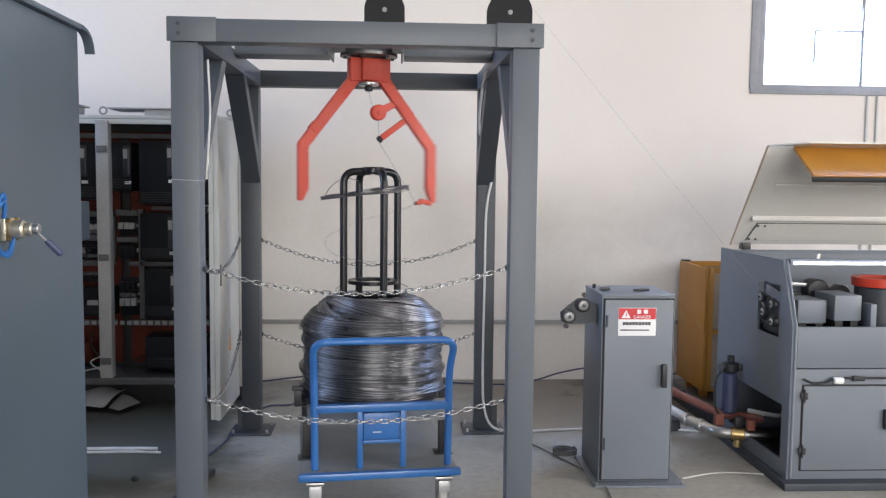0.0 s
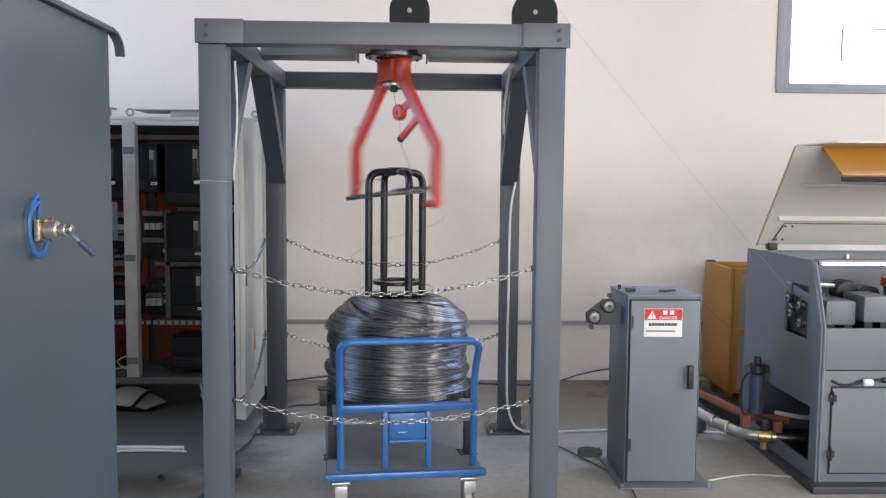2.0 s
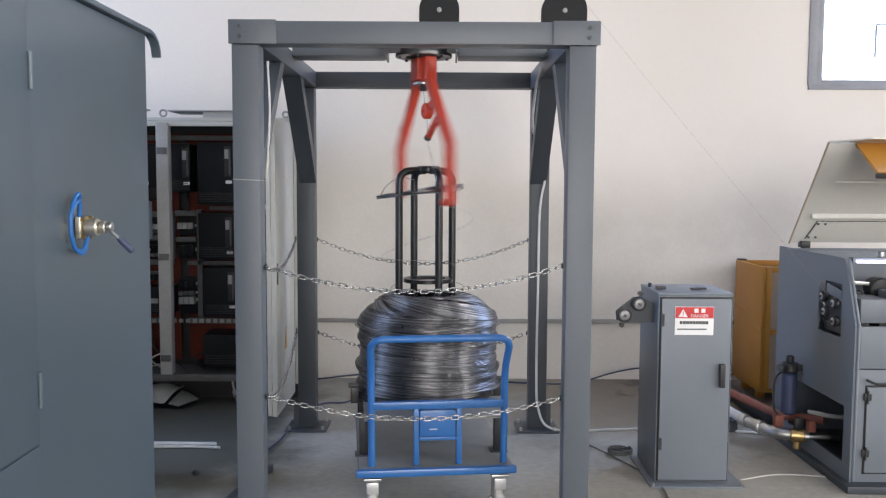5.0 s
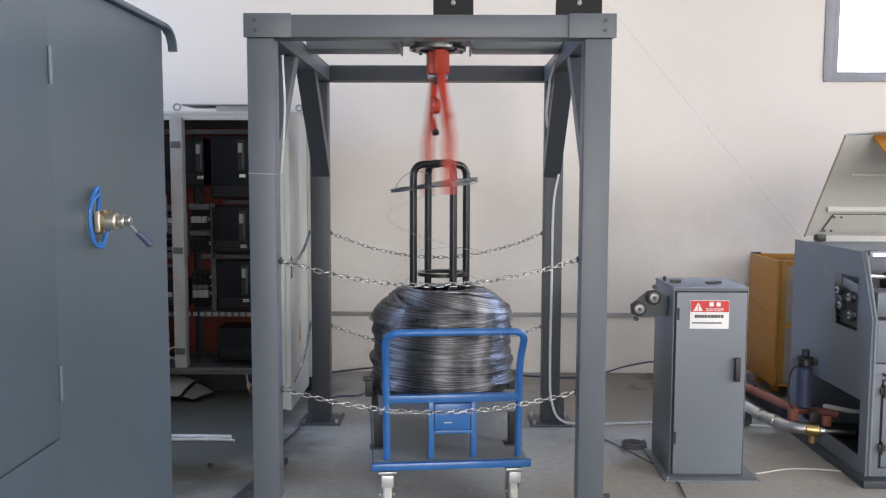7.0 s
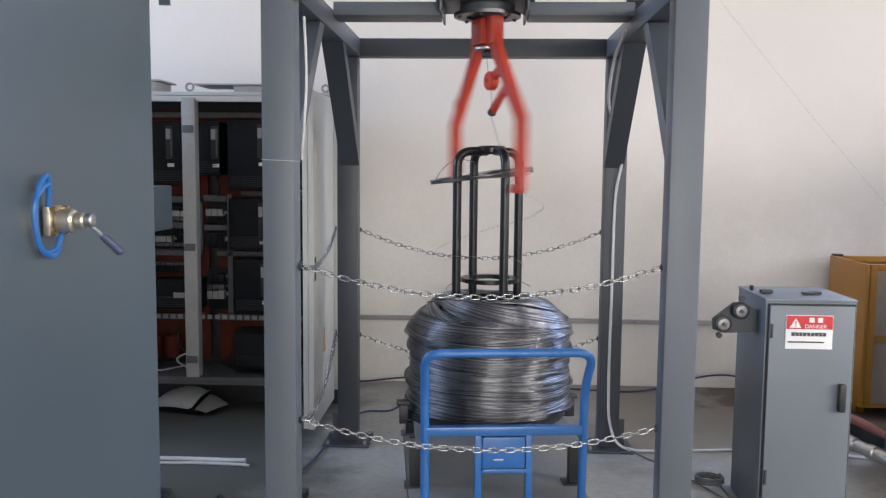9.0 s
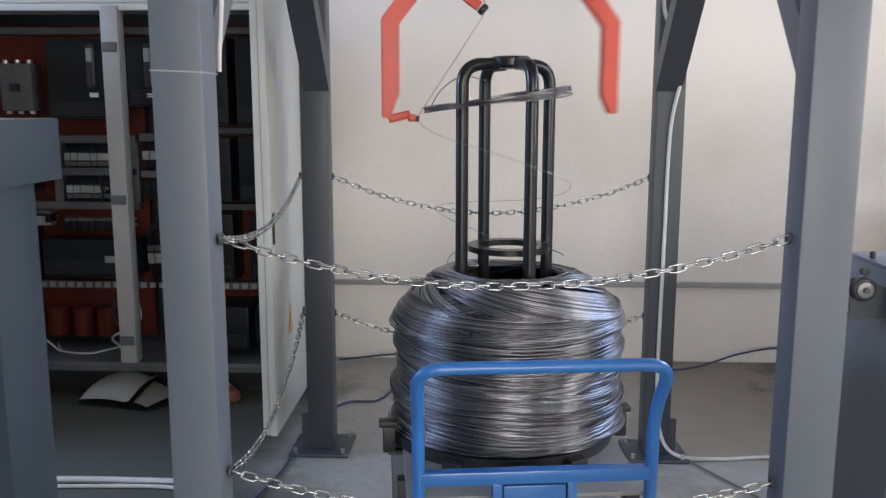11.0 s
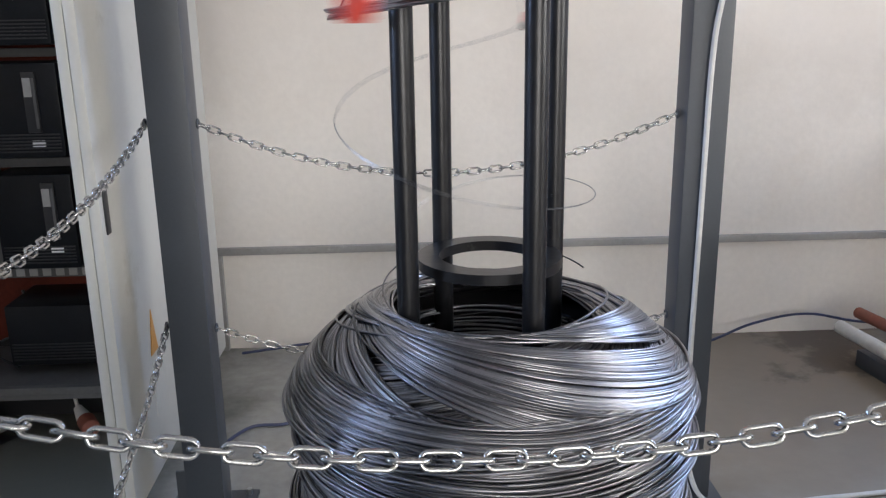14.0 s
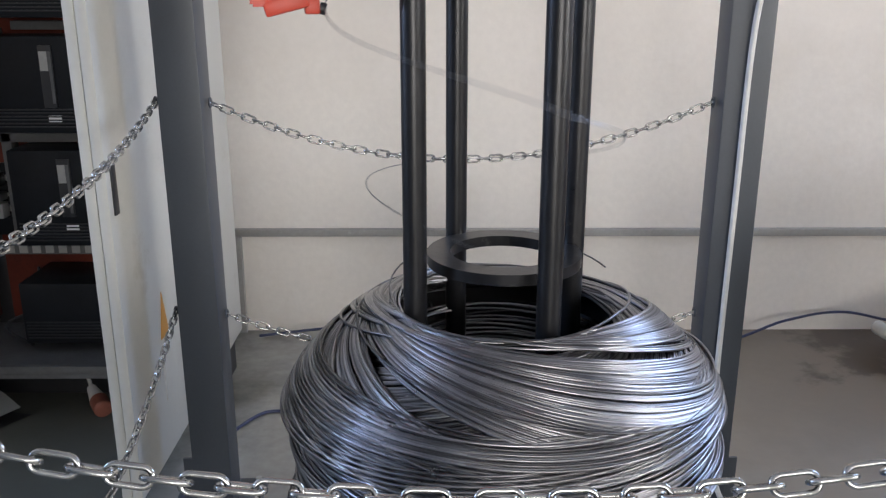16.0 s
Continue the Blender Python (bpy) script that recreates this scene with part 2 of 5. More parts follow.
def cyl(bm, p0, p1, r, seg=20, bevel=0.0):
    p0, p1 = Vector(p0), Vector(p1)
    if bevel:
        t = (p1 - p0).normalized() * bevel
        return tube(bm, [p0, p0 + t * 0.02, p0 + t, p1 - t, p1 - t * 0.02, p1], [r - bevel, r - bevel * 0.9, r, r, r - bevel * 0.9, r - bevel], seg)
    return tube(bm, [p0, p1], r, seg)


def Cyl(p0, p1, r, seg=20, bevel=0.0):
    return cyl(bmesh.new(), p0, p1, r, seg, bevel)


def plate(bm, pts, thick):
    """A flat plate: an outline of points, thickened by a vector."""
    t = Vector(thick)
    a = [bm.verts.new(p) for p in pts]
    b = [bm.verts.new(Vector(p) + t) for p in pts]
    bm.faces.new(a[::-1])
    bm.faces.new(b)
    n = len(a)
    for i in range(n):
        bm.faces.new((a[i], a[(i + 1) % n], b[(i + 1) % n], b[i]))
    return bm


def ring(bm, c, r0, r1, z0, z1, seg=48):
    V = []
    for k in range(seg):
        a = k * math.tau / seg
        V.append([bm.verts.new((c[0] + r * math.cos(a), c[1] + r * math.sin(a), z)) for r, z in ((r0, z0), (r1, z0), (r1, z1), (r0, z1))])
    for k in range(seg):
        A, B = V[k], V[(k + 1) % seg]
        for j in range(4):
            bm.faces.new((A[j], A[(j + 1) % 4], B[(j + 1) % 4], B[j]))
    return bm


def smooth_path(pts, n=10):
    """Catmull-Rom through the points."""
    P = [Vector(p) for p in pts]
    P = [2 * P[0] - P[1]] + P + [2 * P[-1] - P[-2]]
    out = []
    for i in range(1, len(P) - 2):
        a, b, c, d = P[i - 1:i + 3]
        for k in range(n):
            t = k / n
            out.append(0.5 * ((2 * b) + (c - a) * t + (2 * a - 5 * b + 4 * c - d) * t * t + (3 * b - a - 3 * c + d) * t ** 3))
    return out + [P[-2]]


def bent(pts, r, n=6):
    """A polyline with rounded corners of radius r."""
    P = [Vector(p) for p in pts]
    out = [P[0]]
    for a, b, c in zip(P, P[1:], P[2:]):
        u, v = (a - b).normalized(), (c - b).normalized()
        s, e = b + u * r, b + v * r
        for k in range(n + 1):
            t = k / n
            out.append((1 - t) ** 2 * s + 2 * t * (1 - t) * b + t * t * e)
    return out + [P[-1]]


# ---- the room ----
WY = 6.34
bm = bmesh.new()
for b in ((-7.2, 2.72, WY, WY + 0.24, -0.1, 4.9), (5.2, 8.2, WY, WY + 0.24, -0.1, 4.9), (2.72, 5.2, WY, WY + 0.24, -0.1, 2.235), (2.72, 5.2, WY, WY + 0.24, 3.7, 4.9)):
    box(bm, *b)
bmesh.ops.remove_doubles(bm, verts=bm.verts, dist=1e-5)
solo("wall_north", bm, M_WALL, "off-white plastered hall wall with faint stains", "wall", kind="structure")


def side_wall(name, axis, at, thick, a0, a1, holes):
    bm = bmesh.new()

    def b(u0, u1, z0, z1):
        lo, hi = min(at, at + thick), max(at, at + thick)
        box(bm, *((lo, hi, u0, u1, z0, z1) if axis == "x" else (u0, u1, lo, hi, z0, z1)))
    h0, h1, z0, z1 = holes
    b(a0, h0, -0.1, 4.9)
    b(h1, a1, -0.1, 4.9)
    if z0 > 0:
        b(h0, h1, -0.1, z0)
    b(h0, h1, z1, 4.9)
    solo(name, bm, M_WALL, "off-white plastered hall wall with a wide opening", "wall", kind="structure")


side_wall("wall_west", "x", -7.0, -0.2, -7.2, WY, (2.85, 5.25, 2.15, 3.75))
side_wall("wall_east", "x", 8.0, 0.2, -7.2, WY, (-4.5, 2.1, 1.8, 3.8))
# the south opening is assumed, cut to suit its added lamp
side_wall("wall_south", "y", -7.0, -0.2, -7.0, 8.0, (-1.4, 3.8, 0.0, 3.6))
solo("ceiling", Box(-7.3, 8.3, -7.3, WY + 0.3, 4.9, 5.1), M_CEIL, "plain pale painted hall ceiling", "ceiling", kind="structure")
solo("floor", Box(-60, 60, -60, 60, -0.1, 0.0), M_FLOOR, "worn grey concrete floor with stains and shade painted in at left", "floor", kind="structure")

win = thing("window_1", "grey metal-framed window blown out by daylight", "window", (3.96, WY, 2.235), kind="structure")
for nm, a in (("jamb", (2.72, 2.775, WY + 0.02, WY + 0.12, 2.235, 3.7)), ("jamb", (5.145, 5.2, WY + 0.02, WY + 0.12, 2.235, 3.7)), ("head", (2.775, 5.145, WY + 0.02, WY + 0.12, 3.64, 3.7)), ("bottom_rail", (2.775, 5.145, WY + 0.02, WY + 0.12, 2.235, 2.275)), ("mullion", (3.55, 3.565, WY + 0.05, WY + 0.08, 2.275, 3.64)), ("glazing_bar", (3.18, 3.55, WY + 0.05, WY + 0.075, 2.685, 2.697)), ("glazing_bar", (3.175, 3.187, WY + 0.052, WY + 0.073, 2.44, 2.685))):
    part(nm, Box(*a, bevel=0.003), M_WFRAME, win)
part("window_sill", Box(2.66, 5.26, WY - 0.02, WY + 0.02, 2.20, 2.235, bevel=0.004), M_WFRAME, win)
part("window_reveal", Box(2.655, 2.72, WY - 0.012, WY + 0.02, 2.235, 3.72, bevel=0.003), M_WFRAME, win)
glass = part("pane", Box(2.775, 5.145, WY + 0.085, WY + 0.09, 2.275, 3.64), M_GLASS, win)
glass.visible_shadow = False

m_sky = mat("overcast_sky", (0.95, 0.97, 1.0), 1.0, var=0.02, scale=0.4, emit=2.2)
solo("backdrop", Box(-2, 14, 9.0, 9.1, 0.0, 9.0), m_sky, "bright overcast sky outside the window", "sky", kind="structure")

# trunking on the wall
tr = thing("cable_trunking", "grey metal cable trunking screwed along the wall", "trunking", (-1.0, WY, 0.0), kind="structure")
x0 = -1.115
while x0 < 7.0:
    part("cover", Box(x0 + 0.003, x0 + 1.99, WY - 0.032, WY - 0.001, 0.434, 0.464, bevel=0.003), M_TRUNK, tr)
    x0 += 1.993
part("drop", Box(-1.112, -1.067, WY - 0.030, WY - 0.001, 0.0, 0.4325, bevel=0.003), M_TRUNK, tr)

# ---- gantry ----
g = thing("gantry_frame", "grey painted steel gantry frame of welded box posts and beams", "gantry", (-0.17, 4.24, 0))
for x0, x1, y0, y1 in ((-0.912, -0.802, 3.40, 3.50), (0.453, 0.563, 3.40, 3.50), (-0.925, -0.818, 4.98, 5.08), (0.466, 0.576, 4.98, 5.08)):
    # front posts take the gantry grey, rear ones the darker grey
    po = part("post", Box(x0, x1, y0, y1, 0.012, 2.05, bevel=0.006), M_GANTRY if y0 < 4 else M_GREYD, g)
    bp = Box(x0 - 0.07, x1 + 0.07, y0 - 0.07, y1 + 0.06, 0.0, 0.012, bevel=0.002)
    part("base_plate", bp, M_GREYD, po)
    for bx in (x0 - 0.045, x1 + 0.045):
        for by in (y0 - 0.045, y1 + 0.035):
            part("anchor_bolt", Cyl((bx, by, 0.012), (bx, by, 0.03), 0.009, 6), M_STEEL, po)
    fl = Box(x0 - 0.03 if x0 < -0.5 else x1 - 0.002, x0 + 0.002 if x0 < -0.5 else x1 + 0.03, y0 + 0.02, y0 + 0.028, 0.012, 0.16)
    part("foot_rib", fl, M_GREYD, po)
part("front_beam", Box(-0.915, 0.57, 3.392, 3.502, 2.052, 2.142, bevel=0.004), M_GANTRY, g)
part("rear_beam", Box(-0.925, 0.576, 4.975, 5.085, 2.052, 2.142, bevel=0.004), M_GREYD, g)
for a in ((-0.912, -0.802, 3.504, 4.973), (0.455, 0.565, 3.504, 4.973)):
    part("side_beam", Box(*a, 2.052, 2.14, bevel=0.004), M_GANTRY, g)
for x0, x1 in ((-0.920, -0.728), (0.385, 0.576)):
    cp = part("corner_plate", Box(x0, x1, 3.384, 3.3915, 2.050, 2.146, bevel=0.002), M_GANTRY, g)
    bx = x0 + 0.045 if x0 < 0 else x1 - 0.045
    for z in (2.08, 2.118):
        part("bolt", Cyl((bx, 3.384, z), (bx, 3.377, z), 0.008, 6), M_GREYD, cp)
# knee braces in the side planes
for x0, x1 in ((-0.905, -0.808), (0.46, 0.558)):
    for y0, y1 in ((3.502, 4.0), (4.978, 4.45)):
        s = 1 if y1 > y0 else -1
        bm = plate(bmesh.new(), [(x0, y0, 1.49), (x0, y0, 1.61), (x0, y1 - s * 0.09, 2.050), (x0, y1, 2.050)], (x1 - x0, 0, 0))
        # front braces in the gantry grey, rear ones darker like the rear posts
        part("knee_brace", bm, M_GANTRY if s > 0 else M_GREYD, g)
for x0, x1 in ((-0.80, -0.352), (0.018, 0.453)):
    part("cross_beam", Box(x0, x1, 4.16, 4.34, 2.116, 2.172, bevel=0.004), M_GANTRY, g)
part("bearing_plate", Box(-0.37, 0.04, 4.03, 4.47, 2.174, 2.19, bevel=0.003), M_GANTRY, g)
for x0 in (-0.349, 0.006):
    part("plate_cheek", Box(x0, x0 + 0.009, 4.05, 4.45, 2.122, 2.172), M_GANTRY, g)
part("bearing_flange", Cyl((-0.155, 4.25, 2.137), (-0.155, 4.25, 2.173), 0.118, 40, 0.006), M_GANTRY, g)
part("flange_ring", ring(bmesh.new(), (-0.155, 4.25), 0.09, 0.142, 2.122, 2.1365), M_STEELD, g, "dull steel flange ring")
for k in range(6):
    a = k * math.tau / 6 + 0.3
    p = (-0.155 + 0.122 * math.cos(a), 4.25 + 0.122 * math.sin(a))
    part("bolt", Cyl((*p, 2.112), (*p, 2.1215), 0.008, 6), M_GREYD, g)


def sheave(x, z, r, zbase):
    s = thing("wire_sheave", "black guide sheave with guard plates on the gantry top", "sheave", (x, 4.25, zbase), group="guide sheaves")
    out = [(x + r * math.cos(a), 0, z + r * math.sin(a)) for a in [radians(-4 + 188 * k / 30) for k in range(31)]]
    out += [(x - r, 0, zbase), (x + r, 0, zbase)]
    for y0 in (4.222, 4.272):
        bm = plate(bmesh.new(), [(p[0], y0, p[2]) for p in out], (0, 0.006, 0))
        part("guard_plate", bm, M_DRIVE, s)
    part("wheel", Cyl((x, 4.231, z), (x, 4.269, z), r * 0.86, 32, 0.008), M_DRIVE, s)
    part("axle", Cyl((x, 4.212, z), (x, 4.288, z), 0.012, 16, 0.003), M_TRUNK, s)
    for sx in (-0.8, 0.8):
        part("bolt", Cyl((x + sx * r, 4.214, zbase + 0.022), (x + sx * r, 4.222, zbase + 0.022), 0.006, 6), M_STEELD, s)


sheave(-0.078, 2.352, 0.10, 2.192)
sheave(0.546, 2.352, 0.112, 2.142)

# wires run up the hub, over the sheaves and down to the machine
bm = Tube([(-0.155, 4.25, 2.192), (-0.168, 4.25, 2.33), (-0.155, 4.25, 2.40), (-0.09, 4.25, 2.443), (0.54, 4.25, 2.455), (0.62, 4.25, 2.43), (0.65, 4.25, 2.395), (1.25, 4.30, 1.71), (1.93, 4.27, 0.93)], 0.0006, 6)
solo("feed_wire", bm, M_TRUNK, "thin steel wire running from the sheaves to the machine", "wire")

# small scars and a strap on the front posts
solo("cable_tie", Box(-0.914, -0.800, 3.398, 3.502, 1.503, 1.506, turn=(0, 2.2, 0)), M_TRUNK, "thin white strap tied round the gantry post", "cable tie")
solo("cable_tie", Box(-0.914, -0.800, 3.398, 3.502, 0.115, 0.119), M_CABW, "thin white strap tied round the gantry post", "cable tie")
solo("air_hose", Tube(smooth_path([(0.44, 4.3, 2.08), (0.46, 4.75, 2.00), (0.475, 4.965, 1.80), (0.56, 4.965, 1.62), (0.52, 4.965, 1.35), (0.515, 4.968, 0.9), (0.512, 4.965, 0.35), (0.525, 4.955, 0.14), (0.59, 4.94, 0.03), (0.78, 4.95, 0.008), (1.0, 4.98, 0.008), (1.55, 5.0, 0.008), (2.2, 4.8, 0.008)], 8), 0.0075, 8), M_CABW, "white air hose tied down the rear gantry post", "hose")
solo("air_hose", Tube(smooth_path([(-0.79, 3.52, 2.0), (-0.785, 3.53, 1.8), (-0.79, 3.51, 1.62), (-0.797, 3.512, 1.55), (-0.80, 3.515, 1.508)], 8), 0.0045, 6), M_CABW, "white air hose hanging by the gantry post", "hose")

# ---- chains ----
def link_mesh():
    bm = bmesh.new()
    h, w = 0.0105, 0.0080
    pts = []
    for k in range(8):
        a = -math.pi / 2 + math.pi * k / 7
        pts.append((h + w * math.cos(a), w * math.sin(a), 0))
    for k in range(8):
        a = math.pi / 2 + math.pi * k / 7
        pts.append((-h + w * math.cos(a), w * math.sin(a), 0))
    tube(bm, pts, 0.0027, 6, closed=True)
    return finish(bm, "link", M_CHAIN, 80)


LINK = link_mesh()
EYE_MESH = finish(tube(bmesh.new(), [(0, 0.011 * math.cos(k * math.tau / 14), 0.011 * math.sin(k * math.tau / 14)) for k in range(14)], 0.0032, 6, closed=True), "hook_eye", M_GREYD, 80)


def chain(p0, p1, sag, where):
    p0, p1 = Vector(p0), Vector(p1)
    c = thing("barrier_chain", "galvanised steel link chain hung slack " + where, "chain", tuple(p0), group="barrier chains")
    curve = [p0.lerp(p1, t / 400) - Vector((0, 0, sag * 4 * (t / 400) * (1 - t / 400))) for t in range(401)]
    d = [0]
    for a, b in zip(curve, curve[1:]):
        d.append(d[-1] + (b - a).length)
    n = round(d[-1] / 0.0290)
    j = 0
    rng = random.Random(int(sag * 1000) + n)
    for k in range(n):
        s = d[-1] * (k + 0.5) / n
        while d[j + 1] < s:
            j += 1
        q = curve[j].lerp(curve[j + 1], (s - d[j]) / (d[j + 1] - d[j]))
        t = (curve[j + 1] - curve[j]).normalized()
        m = t.to_track_quat("X", "Z").to_matrix().to_4x4() @ pose(0, 0, 0, (68 if k % 2 else 158) + rng.uniform(-13, 13), 0, 0)
        l = new("link", LINK)
        l.parent = c
        l.matrix_basis = Matrix.Translation(q - p0) @ m
    for q in (p0, p1):
        e = new("hook_eye", EYE_MESH)
        e.parent = c
        e.matrix_basis = Matrix.Translation(q - p0)


chain((-0.792, 3.45, 1.145), (0.445, 3.45, 1.153), 0.108, "across the gantry front")
chain((-0.792, 3.45, 0.597), (0.445, 3.45, 0.592), 0.095, "low across the gantry front")
chain((-0.808, 5.03, 1.152), (0.456, 5.03, 1.153), 0.145, "across the gantry rear")
chain((-0.808, 5.03, 0.586), (0.456, 5.03, 0.588), 0.13, "low across the gantry rear")
chain((-0.795, 3.458, 1.140), (-0.935, 5.0, 1.158), 0.075, "along the gantry side")
chain((-0.795, 3.458, 0.592), (-0.935, 5.0, 0.605), 0.12, "low along the gantry side")

# ---- rotor with two arms ----
rotor = thing("wire_flyer", "red painted two-armed wire flyer spinning under the gantry", "wire flyer", (-0.155, 4.25, 0.0))


def L(name, bm, material, parent, label=""):
    return part(name, bm, material, parent, label, local=True)


L("hub", box(box(bmesh.new(), -0.105, 0.105, -0.03, 0.03, 2.0, 2.116, bevel=0.006), -0.05, 0.05, -0.052, 0.052, 2.005, 2.114, bevel=0.006), M_RED, rotor)
L("hub_ring", Cyl((0, 0, 1.983), (0, 0, 1.999), 0.052, 28, 0.003), M_STEEL, rotor, "bright steel hub ring")
L("nozzle", Cyl((0, 0, 1.955), (0, 0, 1.983), 0.021, 18, 0.006), M_BLACK, rotor, "black wire nozzle")
for s in (1, -1):
    w = 0.026
    out = [(0.052, 2.10), (0.108, 2.10), (0.108, 2.02), (0.364, 1.69), (0.364, 1.398), (0.340, 1.398), (0.312, 1.47), (0.312, 1.672), (0.052, 2.0)]
    if s < 0:
        out = [(r, z + 0.012 if z < 1.4 else z) for r, z in out]
    bm = plate(bmesh.new(), [(s * r, -0.019, z) for r, z in out], (0, 0.038, 0))
    bmesh.ops.recalc_face_normals(bm, faces=bm.faces)
    bmesh.ops.bevel(bm, geom=list(bm.edges), offset=0.004, segments=2, affect="EDGES")
    arm = L("arm", bm, M_RED, rotor)
    if s > 0:
        L("foot", box(box(bmesh.new(), 0.278, 0.345, -0.017, 0.017, 1.390, 1.414, bevel=0.005, turn=(0, 14, 0)), 0.262, 0.285, -0.013, 0.013, 1.387, 1.409, bevel=0.004), M_RED, arm, "red wire guide foot")
        L("guide_eye", Cyl((0.262, 0, 1.396), (0.253, 0, 1.394), 0.009, 12), M_BLACK, arm)
        L("lug", plate(bmesh.new(), [(0.055, -0.008, 1.865), (0.07, -0.008, 1.885), (0.175, -0.008, 1.935), (0.185, -0.008, 1.905), (0.085, -0.008, 1.85)], (0, 0.016, 0)), M_RED, arm)
        L("pulley", Cyl((0.05, -0.02, 1.852), (0.05, 0.02, 1.852), 0.040, 28, 0.006), M_RED, arm, "red guide pulley")
        L("pulley_bolt", Cyl((0.05, -0.028, 1.852), (0.05, 0.028, 1.852), 0.011, 12, 0.002), M_RED, arm)
        L("stub", box(bmesh.new(), 0.055, 0.205, -0.012, 0.012, 1.755, 1.785, bevel=0.005, turn=(0, -36, 0)), M_RED, arm)
        L("stub_tip", Cyl((0.066, 0, 1.725), (0.052, 0, 1.712), 0.018, 14, 0.004), M_BLACK, arm)
        wire = [(0, 0, 1.955), (0.022, 0, 1.87), (0.05, 0, 1.811), (0.058, 0, 1.70), (0.255, 0, 1.402)]
        L("wire", Tube(wire, 0.0013, 6), M_WIRE, arm, "thin steel wire")
        hel = []
        for k in range(121):
            t = k / 120
            a = radians(t * 430)
            r = 0.255 - 0.075 * t + 0.012 * math.sin(t * 11)
            z = 1.402 - 0.11 * min(1, t * 4) ** 0.7 - 0.25 * t + 0.03 * math.sin(t * 9)
            hel.append((r * math.cos(a), r * math.sin(a), z))
        L("loose_wire", Tube(hel, 0.0009, 6), M_WIRE, arm, "loose steel wire trailing from the foot")
    else:
        L("clamp", box(bmesh.new(), -0.305, -0.262, -0.023, 0.023, 1.752, 1.79, bevel=0.004, turn=(0, -52, 0)), M_RED, arm, "red clamp block")

# ---- trolley, in its own axes: x across the handle, y towards the wall ----
tro = thing("coil_trolley", "blue tubular trolley with a dark steel bed on swivel castors", "trolley", (-0.075, 3.60, 0), turn=6.5)


def T(name, bm, material, parent=None, label=""):
    return part(name, bm, material, parent or tro, label, local=True)


T("bumper", Box(-0.358, 0.358, -0.016, 0.020, 0.208, 0.243, bevel=0.010), M_BLUE)
T("deck", Box(-0.345, 0.345, 0.023, 1.02, 0.232, 0.238, bevel=0.001), M_DECK, label="grey scuffed sheet steel deck")
hp = bent([(-0.286, 0.06, 0.24), (-0.289, 0.058, 0.685), (-0.297, -0.030, 0.842), (0.322, -0.030, 0.842), (0.312, 0.058, 0.685), (0.309, 0.06, 0.24)], 0.07, 8)
T("handle_frame", Tube(hp, 0.0165, 14), M_BLUE)
T("cross_rail", Box(-0.284, 0.304, 0.042, 0.078, 0.502, 0.538, bevel=0.006), M_BLUE)
for x in (-0.088, 0.104):
    T("stay", Box(x - 0.013, x + 0.013, 0.045, 0.071, 0.239, 0.503, bevel=0.005), M_BLUE)
bx = T("tool_box", Box(-0.073, 0.089, 0.05, 0.11, 0.366, 0.495, bevel=0.006), M_BLUE, label="blue steel document box")
T("lip", Box(-0.075, 0.091, 0.036, 0.049, 0.358, 0.373, bevel=0.003), M_BLUE, bx)
T("sticker", Box(-0.030, 0.006, 0.0475, 0.0495, 0.405, 0.409), M_CABW, bx)
T("bed", Box(-0.318, 0.318, 0.085, 0.95, 0.440, 0.4525, bevel=0.003), M_DECK)
tray_c = (-0.0107, 0.572)
T("tray", ring(bmesh.new(), tray_c, 0.16, 0.350, 0.453, 0.4865, 64), M_BLACK, label="round black steel coil tray")
for k, an in enumerate((-118, -84, -62)):
    c, sn = math.cos(radians(an)), math.sin(radians(an))
    px, py = tray_c[0] + 0.366 * c, tray_c[1] + 0.366 * sn
    lug = T("tray_lug", Box(px - 0.03, px + 0.03, py - 0.015, py + 0.015, 0.453, 0.478, bevel=0.004, turn=(0, 0, an + 90)), M_BLACK)
    if an == -84:
        T("lug_plate", Box(px - 0.016, px + 0.016, py - 0.0185, py - 0.0155, 0.462, 0.468, turn=(0, 0, an + 90)), M_STEEL, lug, "bright steel strip")
for x in (-0.318, 0.316):
    T("side_rail", Box(x - 0.03, x + 0.03, 0.065, 1.0, 0.196, 0.230, bevel=0.005), M_GREYD)
    for y in (0.24, 0.90):
        lg = T("leg", Box(x - 0.021, x + 0.021, y - 0.021, y + 0.021, 0.243, 0.439, bevel=0.004), M_BLACK)
        T("foot_plate", Box(x - 0.042, x + 0.042, y - 0.042, y + 0.042, 0.2385, 0.2428, bevel=0.001), M_GREYD, lg)
T("clamp", box(box(bmesh.new(), -0.377, -0.340, 0.42, 0.455, 0.435, 0.515, bevel=0.005), -0.388, -0.335, 0.415, 0.460, 0.516, 0.534, bevel=0.005), M_BLACK)
T("clamp_arm", Box(-0.376, -0.3185, 0.425, 0.450, 0.436, 0.4395), M_BLACK)
T("clamp", box(box(bmesh.new(), 0.340, 0.377, 0.50, 0.535, 0.435, 0.515, bevel=0.005), 0.335, 0.388, 0.495, 0.540, 0.516, 0.534, bevel=0.005), M_BLACK)
T("clamp_arm", Box(0.3185, 0.376, 0.505, 0.530, 0.436, 0.4395), M_BLACK)
T("rear_rail", Box(-0.345, 0.345, 1.0, 1.03, 0.196, 0.231, bevel=0.005), M_GREYD)
